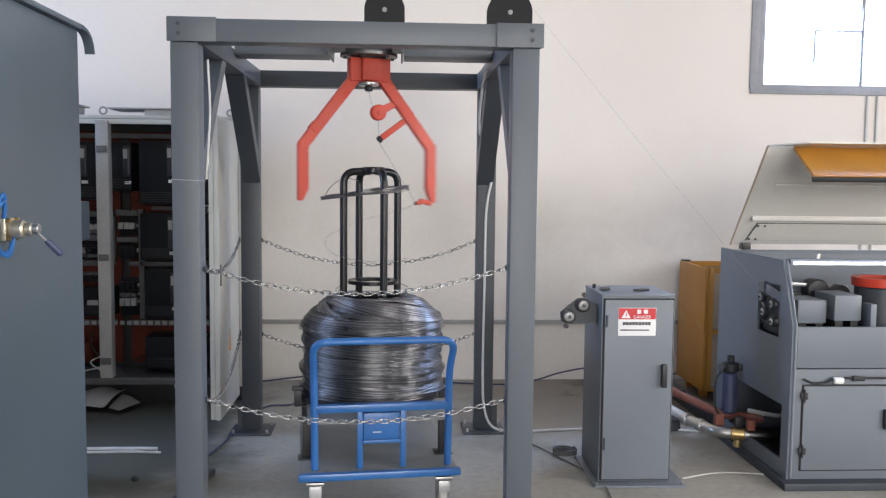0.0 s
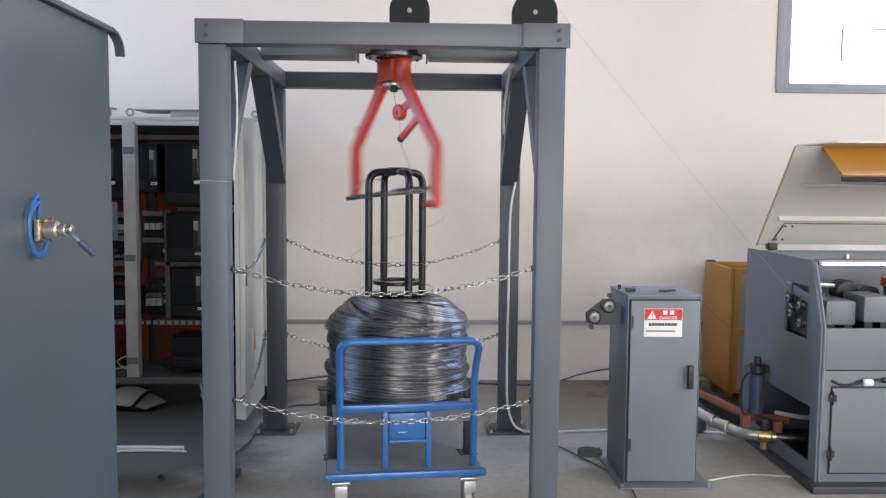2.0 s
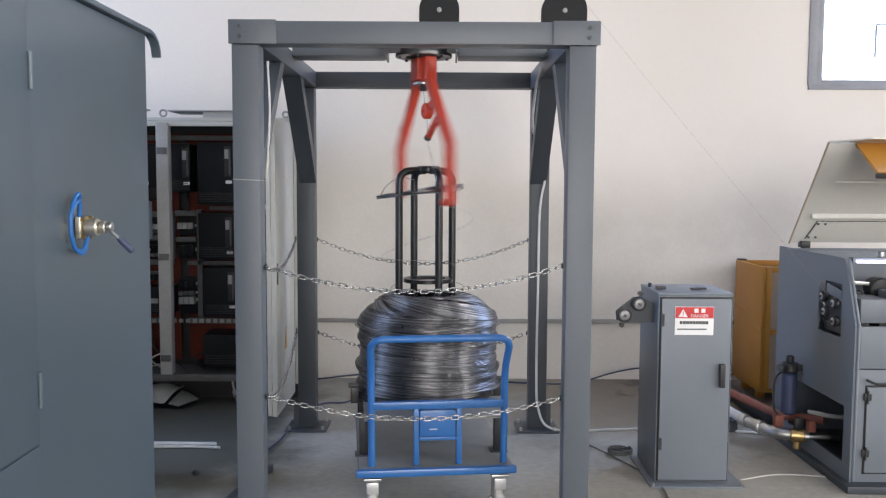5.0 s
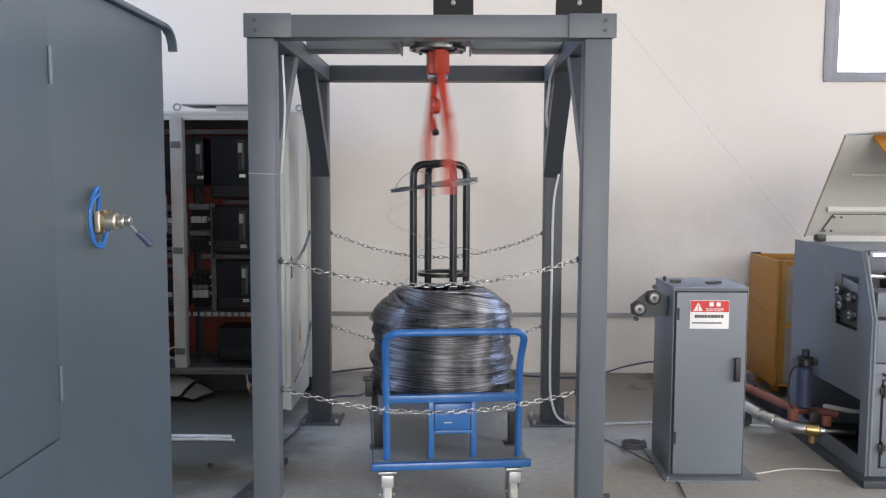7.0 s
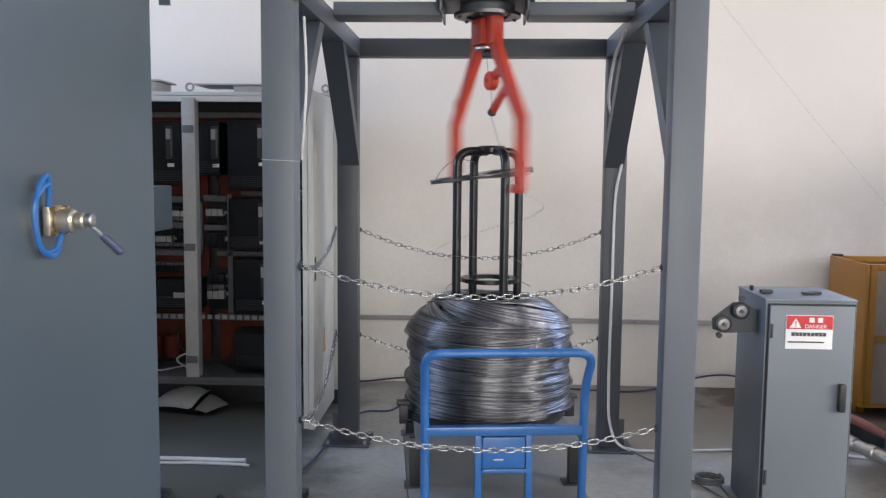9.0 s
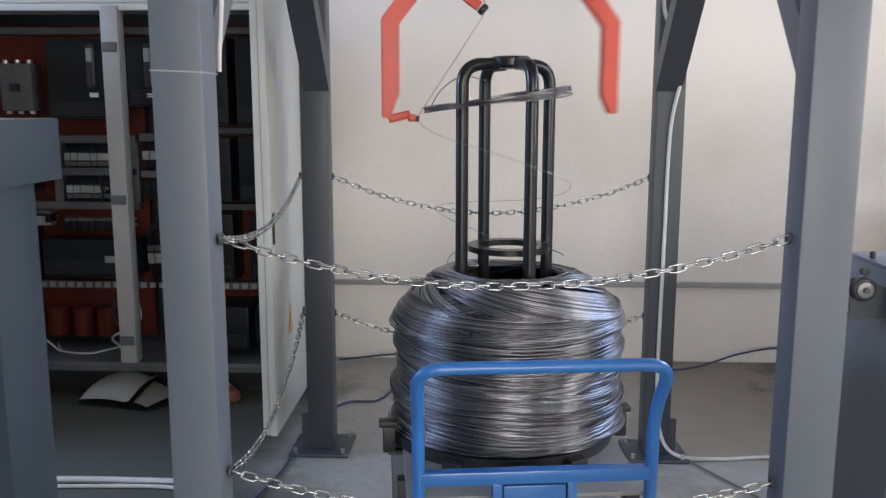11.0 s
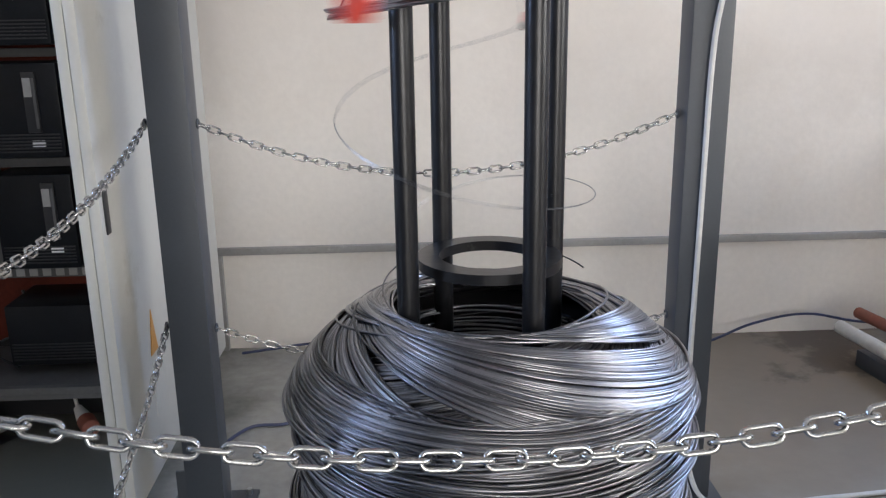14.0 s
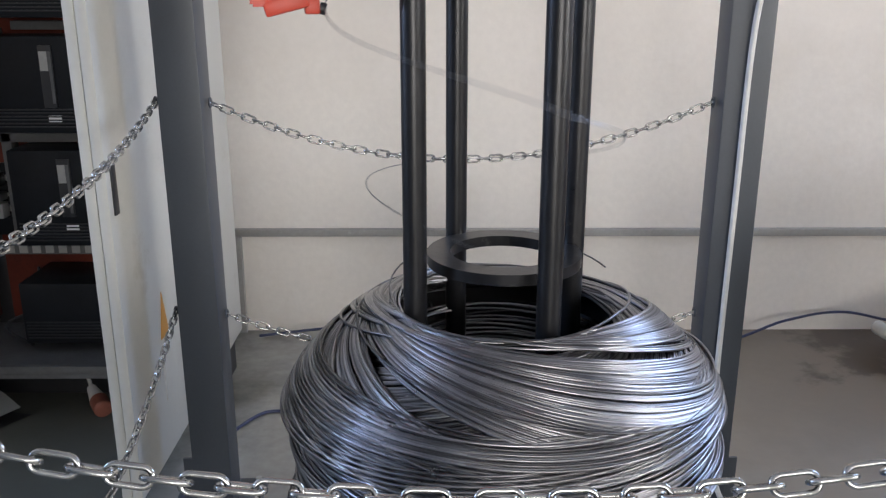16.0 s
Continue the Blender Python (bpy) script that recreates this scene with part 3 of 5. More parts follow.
for x in (-0.285, 0.285):
    for y in (0.045, 0.94):
        sw = 0.012 if x < 0 else -0.01
        ca = T("castor", box(bmesh.new(), x - 0.04, x + 0.04, y - 0.045, y + 0.045, 0.186, 0.199, bevel=0.003), M_STEEL, label="bright steel swivel castor")
        for dx in (-0.027, 0.023):
            bm = plate(bmesh.new(), [(x + dx, y - 0.035, 0.185), (x + dx, y + 0.035, 0.185), (x + dx, y + 0.055, 0.075), (x + dx, y + 0.02, 0.060)], (0.004, 0, 0))
            T("fork_cheek", bm, M_STEEL, ca)
        T("wheel", Cyl((x - 0.019, y + 0.035, 0.0645), (x + 0.019, y + 0.035, 0.0645), 0.064, 28, 0.008), M_CABW, ca, "pale nylon wheel")
        T("axle", Cyl((x - 0.034, y + 0.035, 0.066), (x + 0.034, y + 0.035, 0.066), 0.009, 10), M_STEEL, ca)
        T("housing", Box(x - 0.027, x + 0.027, y - 0.05, y - 0.014, 0.128, 0.184, bevel=0.006), M_ZINC, ca, "bright zinc castor housing")
        T("swivel", Cyl((x, y, 0.172), (x, y, 0.186), 0.03, 20, 0.003), M_STEEL, ca)

tro.scale = (1, 1, 0.975)

# ---- wire coil ----
CX, CY, CZ = -0.128, 4.17, 0.455


def coil():
    rs = np.random.RandomState(7)
    SEG, SIDE, R = 128, 5, 0.0025
    a = np.linspace(0, math.tau, SEG, endpoint=False)
    loops = []
    # stacked side windings: eight swollen layers, each of parallel strands that lean and cross
    nb = 8
    edges = np.cumsum(np.concatenate([[0], 0.7 + 0.6 * rs.rand(nb)]))
    edges = 0.022 + 0.350 * edges / edges[-1]
    for b in range(nb):
        e0, e1 = edges[b], edges[b + 1]
        l0, l1, l2, amp = rs.rand() * 6, rs.rand() * 6, rs.rand() * 6, 0.7 + 0.3 * rs.rand()
        lean = 0.007 * np.sin(a + l1) + 0.003 * np.sin(3 * a + l2)
        for strand in range(12):
            n = rs.randint(3, 8)
            u0 = rs.rand()
            proud = 0.011 * rs.rand() ** 1.3 - 0.005
            tilt, ta = 0.003 + 0.013 * rs.rand() ** 1.5 + (0.016 if rs.rand() < 0.12 else 0), rs.rand() * math.tau
            off, oa = 0.010 * rs.rand(), rs.rand() * math.tau
            w2, p2 = 0.0025 * rs.randn(), rs.rand() * math.tau
            spread = 0.0018 * rs.randn()
            wav, wm, wp = 0.0012 + 0.0026 * rs.rand(), rs.randint(4, 9), rs.rand() * math.tau
            for j in range(n):
                z0 = e0 + (e1 - e0) * u0 + (j - n / 2) * 0.0057 + 0.0008 * rs.randn()
                u = min(1, max(0, (z0 - e0) / (e1 - e0)))
                bulge = 0.036 * amp * (0.75 + 0.25 * np.sin(2 * a + l0)) * math.sin(math.pi * (0.05 + 0.90 * u)) ** 0.75
                rad = 0.322 + proud + 0.0012 * rs.randn() - 0.010 * max(0, (z0 - 0.29) / 0.07)
                r = rad + bulge + off * np.cos(a - oa) + 0.0025 * np.sin(3 * a + p2)
                z = z0 + lean + (tilt + spread * (j - n / 2) * 0.4) * np.cos(a - ta) + w2 * np.cos(2 * a + p2) + wav * np.sin(wm * a + wp)
                loops.append(np.stack([r * np.cos(a), r * np.sin(a), np.clip(z, 0.0225, 0.42)], 1))

    def crown(r):
        """Height of the coil's top over the radius: a rim at the eye, then a rounded shoulder."""
        return np.where(r < 0.185, 0.495 - 0.5 * (0.185 - r), 0.492 - 0.130 * np.clip((r - 0.185) / 0.172, 0, 1.1) ** 1.75)

    # the shoulder between the stack and the crown
    for k in range(26):
        rad0, d0, oa = 0.303 + 0.034 * rs.rand(), 0.022 * rs.rand(), rs.rand() * math.tau
        low, ph = 0.008 + 0.016 * rs.rand(), rs.rand() * 6
        for j in range(rs.randint(3, 6)):
            rad, d = rad0 + 0.0042 * j, d0
            x, y = rad * np.cos(a) + d * math.cos(oa), rad * np.sin(a) + d * math.sin(oa)
            loops.append(np.stack([x, y, crown(np.hypot(x, y)) - low + 0.005 * np.sin(2 * a + ph)], 1))
    # the crown: fans of off-centre loops that lean from the rim of the eye to the shoulder
    k, total = 0, 400
    while k < total:
        n = rs.randint(9, 26)
        rad0 = 0.252 + 0.026 * rs.rand()
        reach = 0.88 + 0.12 * rs.rand()
        oa0 = 1.05 + k * 0.0166 + 0.12 * rs.randn()
        step = 0.022 + 0.009 * rs.rand()
        lift, ph = 0.0018 * rs.randn(), rs.rand() * 6
        for j in range(n):
            stray = 1.0 if rs.rand() < 0.10 else 0.0
            rad = rad0 + 0.0010 * rs.randn() + stray * 0.012 * rs.randn()
            rad = min(max(rad, 0.236), 0.292)
            d = min(0.354 - rad, rad - 0.163) * min(1, reach + 0.01 * rs.randn())
            oa = oa0 + j * step + 0.004 * rs.randn() + stray * 0.35 * rs.randn()
            x, y = rad * np.cos(a) + d * math.cos(oa), rad * np.sin(a) + d * math.sin(oa)
            depth = 0.042 * (1 - (k + j) / total) + 0.0012 * rs.rand() - lift
            z = crown(np.hypot(x, y)) - depth + 0.003 * np.sin(2 * a + ph)
            loops.append(np.stack([x, y, z], 1))
        k += n
    # the wall of the eye
    for k in range(60):
        z0 = 0.06 + 0.37 * k / 60
        rad = 0.172 + 0.012 * rs.rand()
        ta = rs.rand() * math.tau
        z = z0 + 0.012 * np.cos(a - ta)
        loops.append(np.stack([rad * np.cos(a) + 0.004 * rs.randn(), rad * np.sin(a) + 0.004 * rs.randn(), z], 1))
    verts, faces, base = [], [], 0
    i = np.arange(SEG)
    q = []
    for s in range(SIDE):
        s2 = (s + 1) % SIDE
        q.append(np.stack([i * SIDE + s, i * SIDE + s2, ((i + 1) % SEG) * SIDE + s2, ((i + 1) % SEG) * SIDE + s], 1))
    q = np.concatenate(q)
    for P in loops:
        t = np.roll(P, -1, 0) - np.roll(P, 1, 0)
        t /= np.linalg.norm(t, axis=1)[:, None]
        u = np.stack([P[:, 0], P[:, 1], np.zeros(SEG)], 1)
        u -= t * (u * t).sum(1)[:, None]
        u /= np.linalg.norm(u, axis=1)[:, None]
        v = np.cross(t, u)
        ring_v = [P + R * (math.cos(s * math.tau / SIDE) * u + math.sin(s * math.tau / SIDE) * v) for s in range(SIDE)]
        verts.append(np.stack(ring_v, 1).reshape(-1, 3))
        faces.append(q + base)
        base += SEG * SIDE
    V, F = np.concatenate(verts), np.concatenate(faces)
    me = bpy.data.meshes.new("winding")
    me.vertices.add(len(V))
    me.vertices.foreach_set("co", V.astype(np.float32).ravel())
    me.loops.add(F.size)
    me.loops.foreach_set("vertex_index", F.astype(np.int32).ravel())
    me.polygons.add(len(F))
    me.polygons.foreach_set("loop_start", np.arange(0, F.size, 4, dtype=np.int32))
    me.update(calc_edges=True)
    me.polygons.foreach_set("use_smooth", [True] * len(F))
    me.materials.append(M_WIRE)
    return me


wc = thing("wire_coil", "large coil of bright steel wire on the trolley bed", "wire coil", (CX, CY, CZ))
ob = new("winding", coil())
ob.parent = wc
tagged(ob, kind="stuff")
# solid filler under the strands; its dark colour paints the shade between them
L("core", ring(ring(bmesh.new(), (0, 0), 0.19, 0.318, 0.0205, 0.362, 64), (0, 0), 0.19, 0.265, 0.363, 0.415, 64), M_WIRED, wc, "dark solid filler ring inside the coil")
c, sn = math.cos(radians(128)), math.sin(radians(128))
L("strap", Tube(bent([(r * c, r * sn, z) for r, z in ((0.2, 0.30), (0.19, 0.425), (0.29, 0.44), (0.372, 0.35), (0.374, 0.025))], 0.02), 0.0016, 6), M_WIRED, wc, "thin binding wire")

# ---- guide basket standing in the eye of the coil ----
sp = thing("guide_basket", "black steel tube guide basket standing in the coil", "guide basket", (-0.128, 4.185, 0.455))
SX, SY = -0.128, 4.185
for bx_, by_ in ((-0.143, -0.066), (-0.076, 0.138), (0.055, -0.140), (0.121, 0.072)):
    P = bent([(SX + bx_, SY + by_, 0.457), (SX + bx_, SY + by_, 1.552), (SX + bx_ * 0.28, SY + by_ * 0.28, 1.556)], 0.062, 8)
    part("bar", Tube(P, 0.0185, 16), M_BAR, sp)
part("top_disc", Cyl((SX, SY, 1.543), (SX, SY, 1.578), 0.060, 28, 0.008), M_BAR, sp)
part("hoop", ring(bmesh.new(), (SX, SY + 0.02), 0.088, 0.126, 0.996, 1.014), M_BAR, sp)
part("base_ring", ring(bmesh.new(), (SX, SY), 0.10, 0.172, 0.456, 0.468), M_BAR, sp)

# wire ring thrown over the basket
rl = thing("wire_ring", "bundle of loose steel wire rings hung on the basket", "wire ring", (-0.172, 4.16, 1.45))
rng = random.Random(3)
for k in range(13):
    r0 = 0.200 + 0.012 * rng.random()
    cx, cy, dz = rng.uniform(-0.01, 0.012), rng.uniform(-0.012, 0.012), rng.uniform(-0.008, 0.008)
    tl = 0.145 + rng.uniform(-0.05, 0.035)
    pts = []
    for j in range(56):
        a = j * math.tau / 56
        x, y = cx + r0 * math.cos(a), cy + r0 * 0.97 * math.sin(a)
        pts.append((x, y, dz + x * tl + 0.02 * y + 0.003 * math.sin(3 * a + k)))
    L("loop", Tube(pts, 0.0023, 6, closed=True), M_WIRE, rl)
L("tail", Tube(smooth_path([(-0.20, 0.02, -0.03), (-0.16, -0.05, 0.03), (-0.10, 0.02, 0.07), (-0.03, 0.08, 0.06)], 8), 0.0018, 6), M_WIRE, rl)
# slack turns that drop round the basket onto the coil
pts = [(SX + 0.187 * math.cos(a), SY + 0.178 * math.sin(a), 0.962 + 0.030 * math.sin(a)) for a in [radians(20 + 250 * j / 40) for j in range(41)]]
part("slack_turn", Tube(pts, 0.0015, 6), M_WIRE, wc, "slack turn of thin wire")

# ---- tall blue-grey cabinet beside the walk ----
tc = thing("machine_enclosure", "tall blue-grey sheet steel enclosure with a hand valve", "enclosure", (-1.85, 1.5, 0))
part("body", Box(-2.65, -1.05, 0.2, 2.80, 0.06, 1.985, bevel=0.006), M_CAB, tc)
part("plinth", Box(-2.62, -1.08, 0.23, 2.77, 0.0, 0.058), M_GREYD, tc)
roof = part("roof", Box(-2.67, -1.035, 0.18, 2.80, 1.988, 2.006, bevel=0.005), M_CAB, tc)
lip = [(2.80, 2.005), (2.85, 1.998), (2.885, 1.98), (2.905, 1.955), (2.912, 1.925), (2.902, 1.925), (2.895, 1.951), (2.877, 1.972), (2.847, 1.987), (2.80, 1.992)]
part("drip_lip", plate(bmesh.new(), [(-1.065, y, z) for y, z in lip], (0.030, 0, 0)), M_CAB, roof)
dr = part("door", Box(-1.048, -1.043, 0.45, 1.965, 0.855, 1.93, bevel=0.002), M_CAB, tc)
part("lower_panel", Box(-1.048, -1.043, 0.45, 1.965, 0.10, 0.847, bevel=0.002), M_CAB, tc)
for z in (1.715, 0.94):
    part("hinge", Cyl((-1.040, 1.967, z), (-1.040, 1.967, z + 0.09), 0.006, 10), M_CAB, dr)
vx, vy, vz = -1.042, 2.225, 1.372
va = thing("hand_valve", "nickel hand lever valve with blue air tubes", "valve", (vx, vy, vz))
part("flange", box(bmesh.new(), vx + 0.001, vx + 0.018, vy - 0.038, vy + 0.034, vz - 0.035, vz + 0.035, bevel=0.004), M_VALVE, va)
part("valve_body", Cyl((vx + 0.018, vy, vz), (vx + 0.062, vy, vz), 0.028, 24, 0.006), M_VALVE, va)
part("bonnet", Cyl((vx + 0.062, vy, vz), (vx + 0.085, vy, vz), 0.020, 20, 0.004), M_VALVE, va)
part("cap", Cyl((vx + 0.085, vy, vz + 0.002), (vx + 0.104, vy, vz + 0.002), 0.016, 18, 0.003), M_STEEL, va)
for dy, dz in ((-0.03, 0.028), (0.028, 0.028), (-0.03, -0.028), (0.028, -0.028)):
    part("screw", Cyl((vx + 0.018, vy + dy, vz + dz), (vx + 0.030, vy + dy, vz + dz), 0.007, 10), M_BRASS, va)
lv = part("lever", Tube([(vx + 0.09, vy + 0.0, vz - 0.005), (vx + 0.112, vy + 0.022, vz - 0.035)], 0.0045, 8), M_STEEL, va)
part("grip", Tube([(vx + 0.112, vy + 0.022, vz - 0.035), (vx + 0.118, vy + 0.030, vz - 0.043), (vx + 0.142, vy + 0.055, vz - 0.078), (vx + 0.145, vy + 0.058, vz - 0.082)], [0.006, 0.010, 0.011, 0.006], 12), M_CABB, lv, "dark blue plastic grip")
for k, (y0, h, w) in enumerate(((-0.055, 0.105, 0.045), (-0.035, 0.085, 0.06))):
    pts = smooth_path([(vx + 0.012, vy - 0.03, vz + 0.03), (vx + 0.02, vy - 0.045, vz + h), (vx + 0.015, vy - 0.08 - 0.01 * k, vz + h - 0.03), (vx + 0.012, vy - 0.092, vz), (vx + 0.014, vy - 0.07, vz - 0.062), (vx + 0.02, vy - 0.02, vz - 0.066 - 0.012 * k), (vx + 0.018, vy + 0.02, vz - 0.02)], 8)
    part("air_tube", Tube(pts, 0.0068, 8), M_HOSE, va, "blue plastic air tube")

va.scale = (0.86, 0.86, 0.86)

# ---- operator pedestal behind the enclosure ----
pd = thing("control_pedestal", "blue-grey steel control pedestal with a projecting head box", "pedestal", (-1.72, 4.05, 0))
part("column", Box(-2.1, -1.60, 3.94, 4.20, 0.02, 1.20, bevel=0.008), M_CAB, pd)
hd = part("head_box", Box(-2.15, -1.53, 3.86, 4.24, 1.205, 1.395, bevel=0.008), M_CAB, pd)
part("bottom_lip", Box(-2.145, -1.535, 3.853, 3.859, 1.21, 1.222), M_GREYD, hd)
part("push_button", Cyl((-1.83, 3.86, 1.33), (-1.83, 3.842, 1.33), 0.015, 18, 0.003), M_BLACK, hd)
part("foot", Box(-2.14, -1.56, 3.9, 4.24, 0.0, 0.019, bevel=0.003), M_GREYD, pd)

# ---- open switchgear rack ----
RY = 5.72
rk = thing("switchgear_cabinet", "open cream switchgear cabinet with an orange back panel full of drives", "electrical cabinet", (-1.98, 5.95, 0))
XL, XM, XR = -2.86, -1.955, -1.105
for x0, x1 in ((XL - 0.03, XL), (XR, XR + 0.028)):
    part("side_panel", Box(x0, x1, RY, 6.20, 0.10, 1.90, bevel=0.003), M_CREAM, rk)
part("top_panel", Box(XL - 0.03, XR + 0.028, RY, 6.20, 1.902, 1.925, bevel=0.003), M_CREAM, rk)
part("front_header", Box(XL, XR, RY, RY + 0.03, 1.868, 1.900, bevel=0.003), M_CREAM, rk)
part("bottom_panel", Box(XL, XR, RY, 6.20, 0.115, 0.135, bevel=0.003), M_DUCT, rk)
part("sill", Box(XL, XR, RY - 0.006, RY + 0.022, 0.137, 0.163, bevel=0.003), M_DUCT, rk)
part("plinth", Box(XL, XR, RY + 0.24, 6.18, -0.0603, 0.098), M_BLACK, rk)
part("rear_panel", Box(XL, XR, 6.18, 6.20, 0.137, 1.90), M_BLACK, rk)
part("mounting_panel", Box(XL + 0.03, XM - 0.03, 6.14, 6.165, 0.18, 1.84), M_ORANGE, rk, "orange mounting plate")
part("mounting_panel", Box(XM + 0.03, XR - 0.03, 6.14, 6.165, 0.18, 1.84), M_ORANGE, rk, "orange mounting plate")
mu = part("mullion", Box(XM - 0.04, XM + 0.04, RY - 0.022, RY + 0.05, 0.165, 1.89, bevel=0.006), M_TRUNK, rk)
for z in (1.70, 0.98, 0.28):
    part("latch", Box(XM - 0.032, XM + 0.032, RY - 0.034, RY - 0.022, z - 0.022, z + 0.022, bevel=0.003), M_DUCT, mu)
part("lifting_eye", tube(bmesh.new(), [(XM + 0.022 * math.cos(k * math.tau / 14), RY + 0.02, 1.955 + 0.022 * math.sin(k * math.tau / 14)) for k in range(14)], 0.007, 8, closed=True), M_TRUNK, rk)
part("lifting_eye", tube(bmesh.new(), [(XR - 0.05 + 0.02 * math.cos(k * math.tau / 14), RY + 0.02, 1.95 + 0.02 * math.sin(k * math.tau / 14)) for k in range(14)], 0.007, 8, closed=True), M_TRUNK, rk)
# the door, swung out at right angles
do = part("door", Box(XR - 0.027, XR + 0.001, 5.10, 5.715, 0.045, 1.885, bevel=0.004), M_CREAM, rk, "open cream sheet steel door")
part("door_flange", Box(XR - 0.055, XR - 0.028, 5.10, 5.125, 0.05, 1.88, bevel=0.003), M_CREAM, do)
part("door_flange", Box(XR - 0.049, XR - 0.028, 5.38, 5.395, 0.08, 1.85, bevel=0.003), M_CREAM, do)
part("lock_slot", Box(XR + 0.001, XR + 0.006, 5.125, 5.153, 0.865, 0.995, bevel=0.002), M_BLACK, do, "black lock slot")
bm = plate(bmesh.new(), [(XR + 0.0015, 5.36, 0.42), (XR + 0.0015, 5.43, 0.42), (XR + 0.0015, 5.395, 0.56)], (0.002, 0, 0))
part("warning_label", bm, M_YEL, do, "faded yellow triangular warning label")
part("paper_label", Box(XR + 0.0015, XR + 0.0035, 5.36, 5.48, 0.22, 0.40), M_CREAM, do)
part("door", Box(XL - 0.028, XL - 0.004, 5.10, 5.715, 0.045, 1.885, bevel=0.004), M_CREAM, rk, "open cream sheet steel door")


def drive(x0, x1, z0, z1, d=0.19, panel=True):
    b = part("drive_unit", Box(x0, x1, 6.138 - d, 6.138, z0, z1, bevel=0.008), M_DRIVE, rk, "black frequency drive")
    w = x1 - x0
    yf = 6.138 - d
    if panel:
        xa = x0 + 0.62 * w
        part("keypad", Box(xa, xa + 0.045, yf - 0.008, yf, z1 - 0.24, z1 - 0.03, bevel=0.003), M_BLACK, b)
        part("display", Box(xa + 0.004, xa + 0.030, yf - 0.011, yf - 0.0081, z1 - 0.115, z1 - 0.05), M_TRUNK, b, "grey display window")
        part("key_strip", Box(xa + 0.032, xa + 0.041, yf - 0.010, yf - 0.0081, z1 - 0.225, z1 - 0.05), M_DUCT, b)
        part("marking", Box(xa + 0.008, xa + 0.05, yf - 0.0035, yf, z1 - 0.29, z1 - 0.268), M_WHITE, b, "pale label")
    for k in range(6):
        z = z0 + 0.02 + 0.012 * k
        part("vent_rib", Box(x0 + 0.012, x1 - 0.012, yf - 0.004, yf, z, z + 0.005), M_BLACK, b)


for x0, x1, z0, z1 in ((-1.985, -1.85, 1.42, 1.76), (-1.80, -1.50, 1.33, 1.77), (-1.46, -1.17, 1.33, 1.77), (-1.80, -1.50, 0.94, 1.27), (-1.46, -1.17, 0.94, 1.27), (-1.77, -1.50, 0.53, 0.88), (-1.42, -1.17, 0.53, 0.88)):
    drive(x0, x1, z0, z1)
drive(-1.76, -1.42, 0.18, 0.41, 0.26, False)
drive(-1.40, -1.16, 0.20, 0.40, 0.22, False)
drive(-2.38, -2.06, 1.36, 1.76)
drive(-2.80, -2.52, 0.98, 1.24, 0.18)
drive(-2.48, -2.0, 0.54, 0.74, 0.17, False)
drive(-2.80, -2.55, 0.50, 0.80, 0.2)
for x0, x1, z0, z1 in ((-2.83, -2.02, 1.235, 1.275), (-2.45, -2.02, 1.065, 1.105), (-2.83, -2.02, 0.885, 0.925), (-2.45, -2.405, 0.925, 1.235), (-2.05, -2.01, 0.925, 1.235), (-2.0, -1.855, 1.245, 1.285), (-2.0, -1.855, 1.055, 1.09), (-1.85, -1.815, 0.50, 1.29), (-1.92, -1.12, 0.885, 0.918), (-1.76, -1.12, 1.285, 1.315), (-2.83, -2.02, 0.455, 0.495), (-1.92, -1.12, 0.455, 0.495), (-2.83, -1.12, 1.79, 1.825)):
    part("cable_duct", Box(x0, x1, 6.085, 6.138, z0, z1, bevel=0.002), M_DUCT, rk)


def terminal_row(x0, x1, z, h, material):
    rail = part("terminal_rail", Box(x0 - 0.01, x1 + 0.01, 6.118, 6.138, z + h * 0.3, z + h * 0.7), M_STEEL, rk)
    n = max(2, int((x1 - x0) / 0.03))
    w = (x1 - x0) / n
    for k in range(n):
        part("terminal", Box(x0 + k * w + 0.0012, x0 + (k + 1) * w - 0.0012, 6.06 + 0.004 * (k % 3), 6.117, z, z + h, bevel=0.002), material, rail)


for x0, x1, z0, z1 in ((-2.395, -2.055, 1.11, 1.23), (-2.395, -2.055, 0.93, 1.06), (-1.99, -1.855, 1.10, 1.24), (-1.99, -1.855, 0.93, 1.05), (-1.99, -1.855, 0.52, 0.80)):
    part("backing_plate", Box(x0, x1, 6.128, 6.1395, z0, z1, bevel=0.002), M_DRIVE, rk)
for z0 in (1.145, 0.975):
    terminal_row(-2.38, -2.08 if z0 > 1 else -2.20, z0, 0.038, M_TRUNK)
    terminal_row(-2.38, -2.08, z0 - 0.028, 0.022, M_DUCT)
    terminal_row(-2.38, -2.08, z0 + 0.042, 0.014, M_DRIVE)
terminal_row(-1.98, -1.87, 1.15, 0.045, M_TRUNK)
terminal_row(-1.98, -1.87, 0.96, 0.07, M_DRIVE)
for x0, x1, z in ((-2.80, -2.47, 0.815), (-2.40, -2.06, 0.775)):
    terminal_row(x0, x1, z, 0.045, M_DRIVE)
    terminal_row(x0, x1, z + 0.048, 0.016, M_DUCT)
terminal_row(-2.56, -2.47, 0.80, 0.05, M_TRUNK)
terminal_row(-1.98, -1.87, 0.60, 0.055, M_TRUNK)
terminal_row(-1.98, -1.87, 0.665, 0.03, M_DUCT)
terminal_row(-1.98, -1.87, 0.72, 0.05, M_DRIVE)
terminal_row(-1.40, -1.14, 1.315, 0.02, M_CABW)
part("label_plate", Box(-2.16, -2.09, 5.962, 5.9675, 0.62, 0.655), M_TRUNK, rk, "pale label plate")
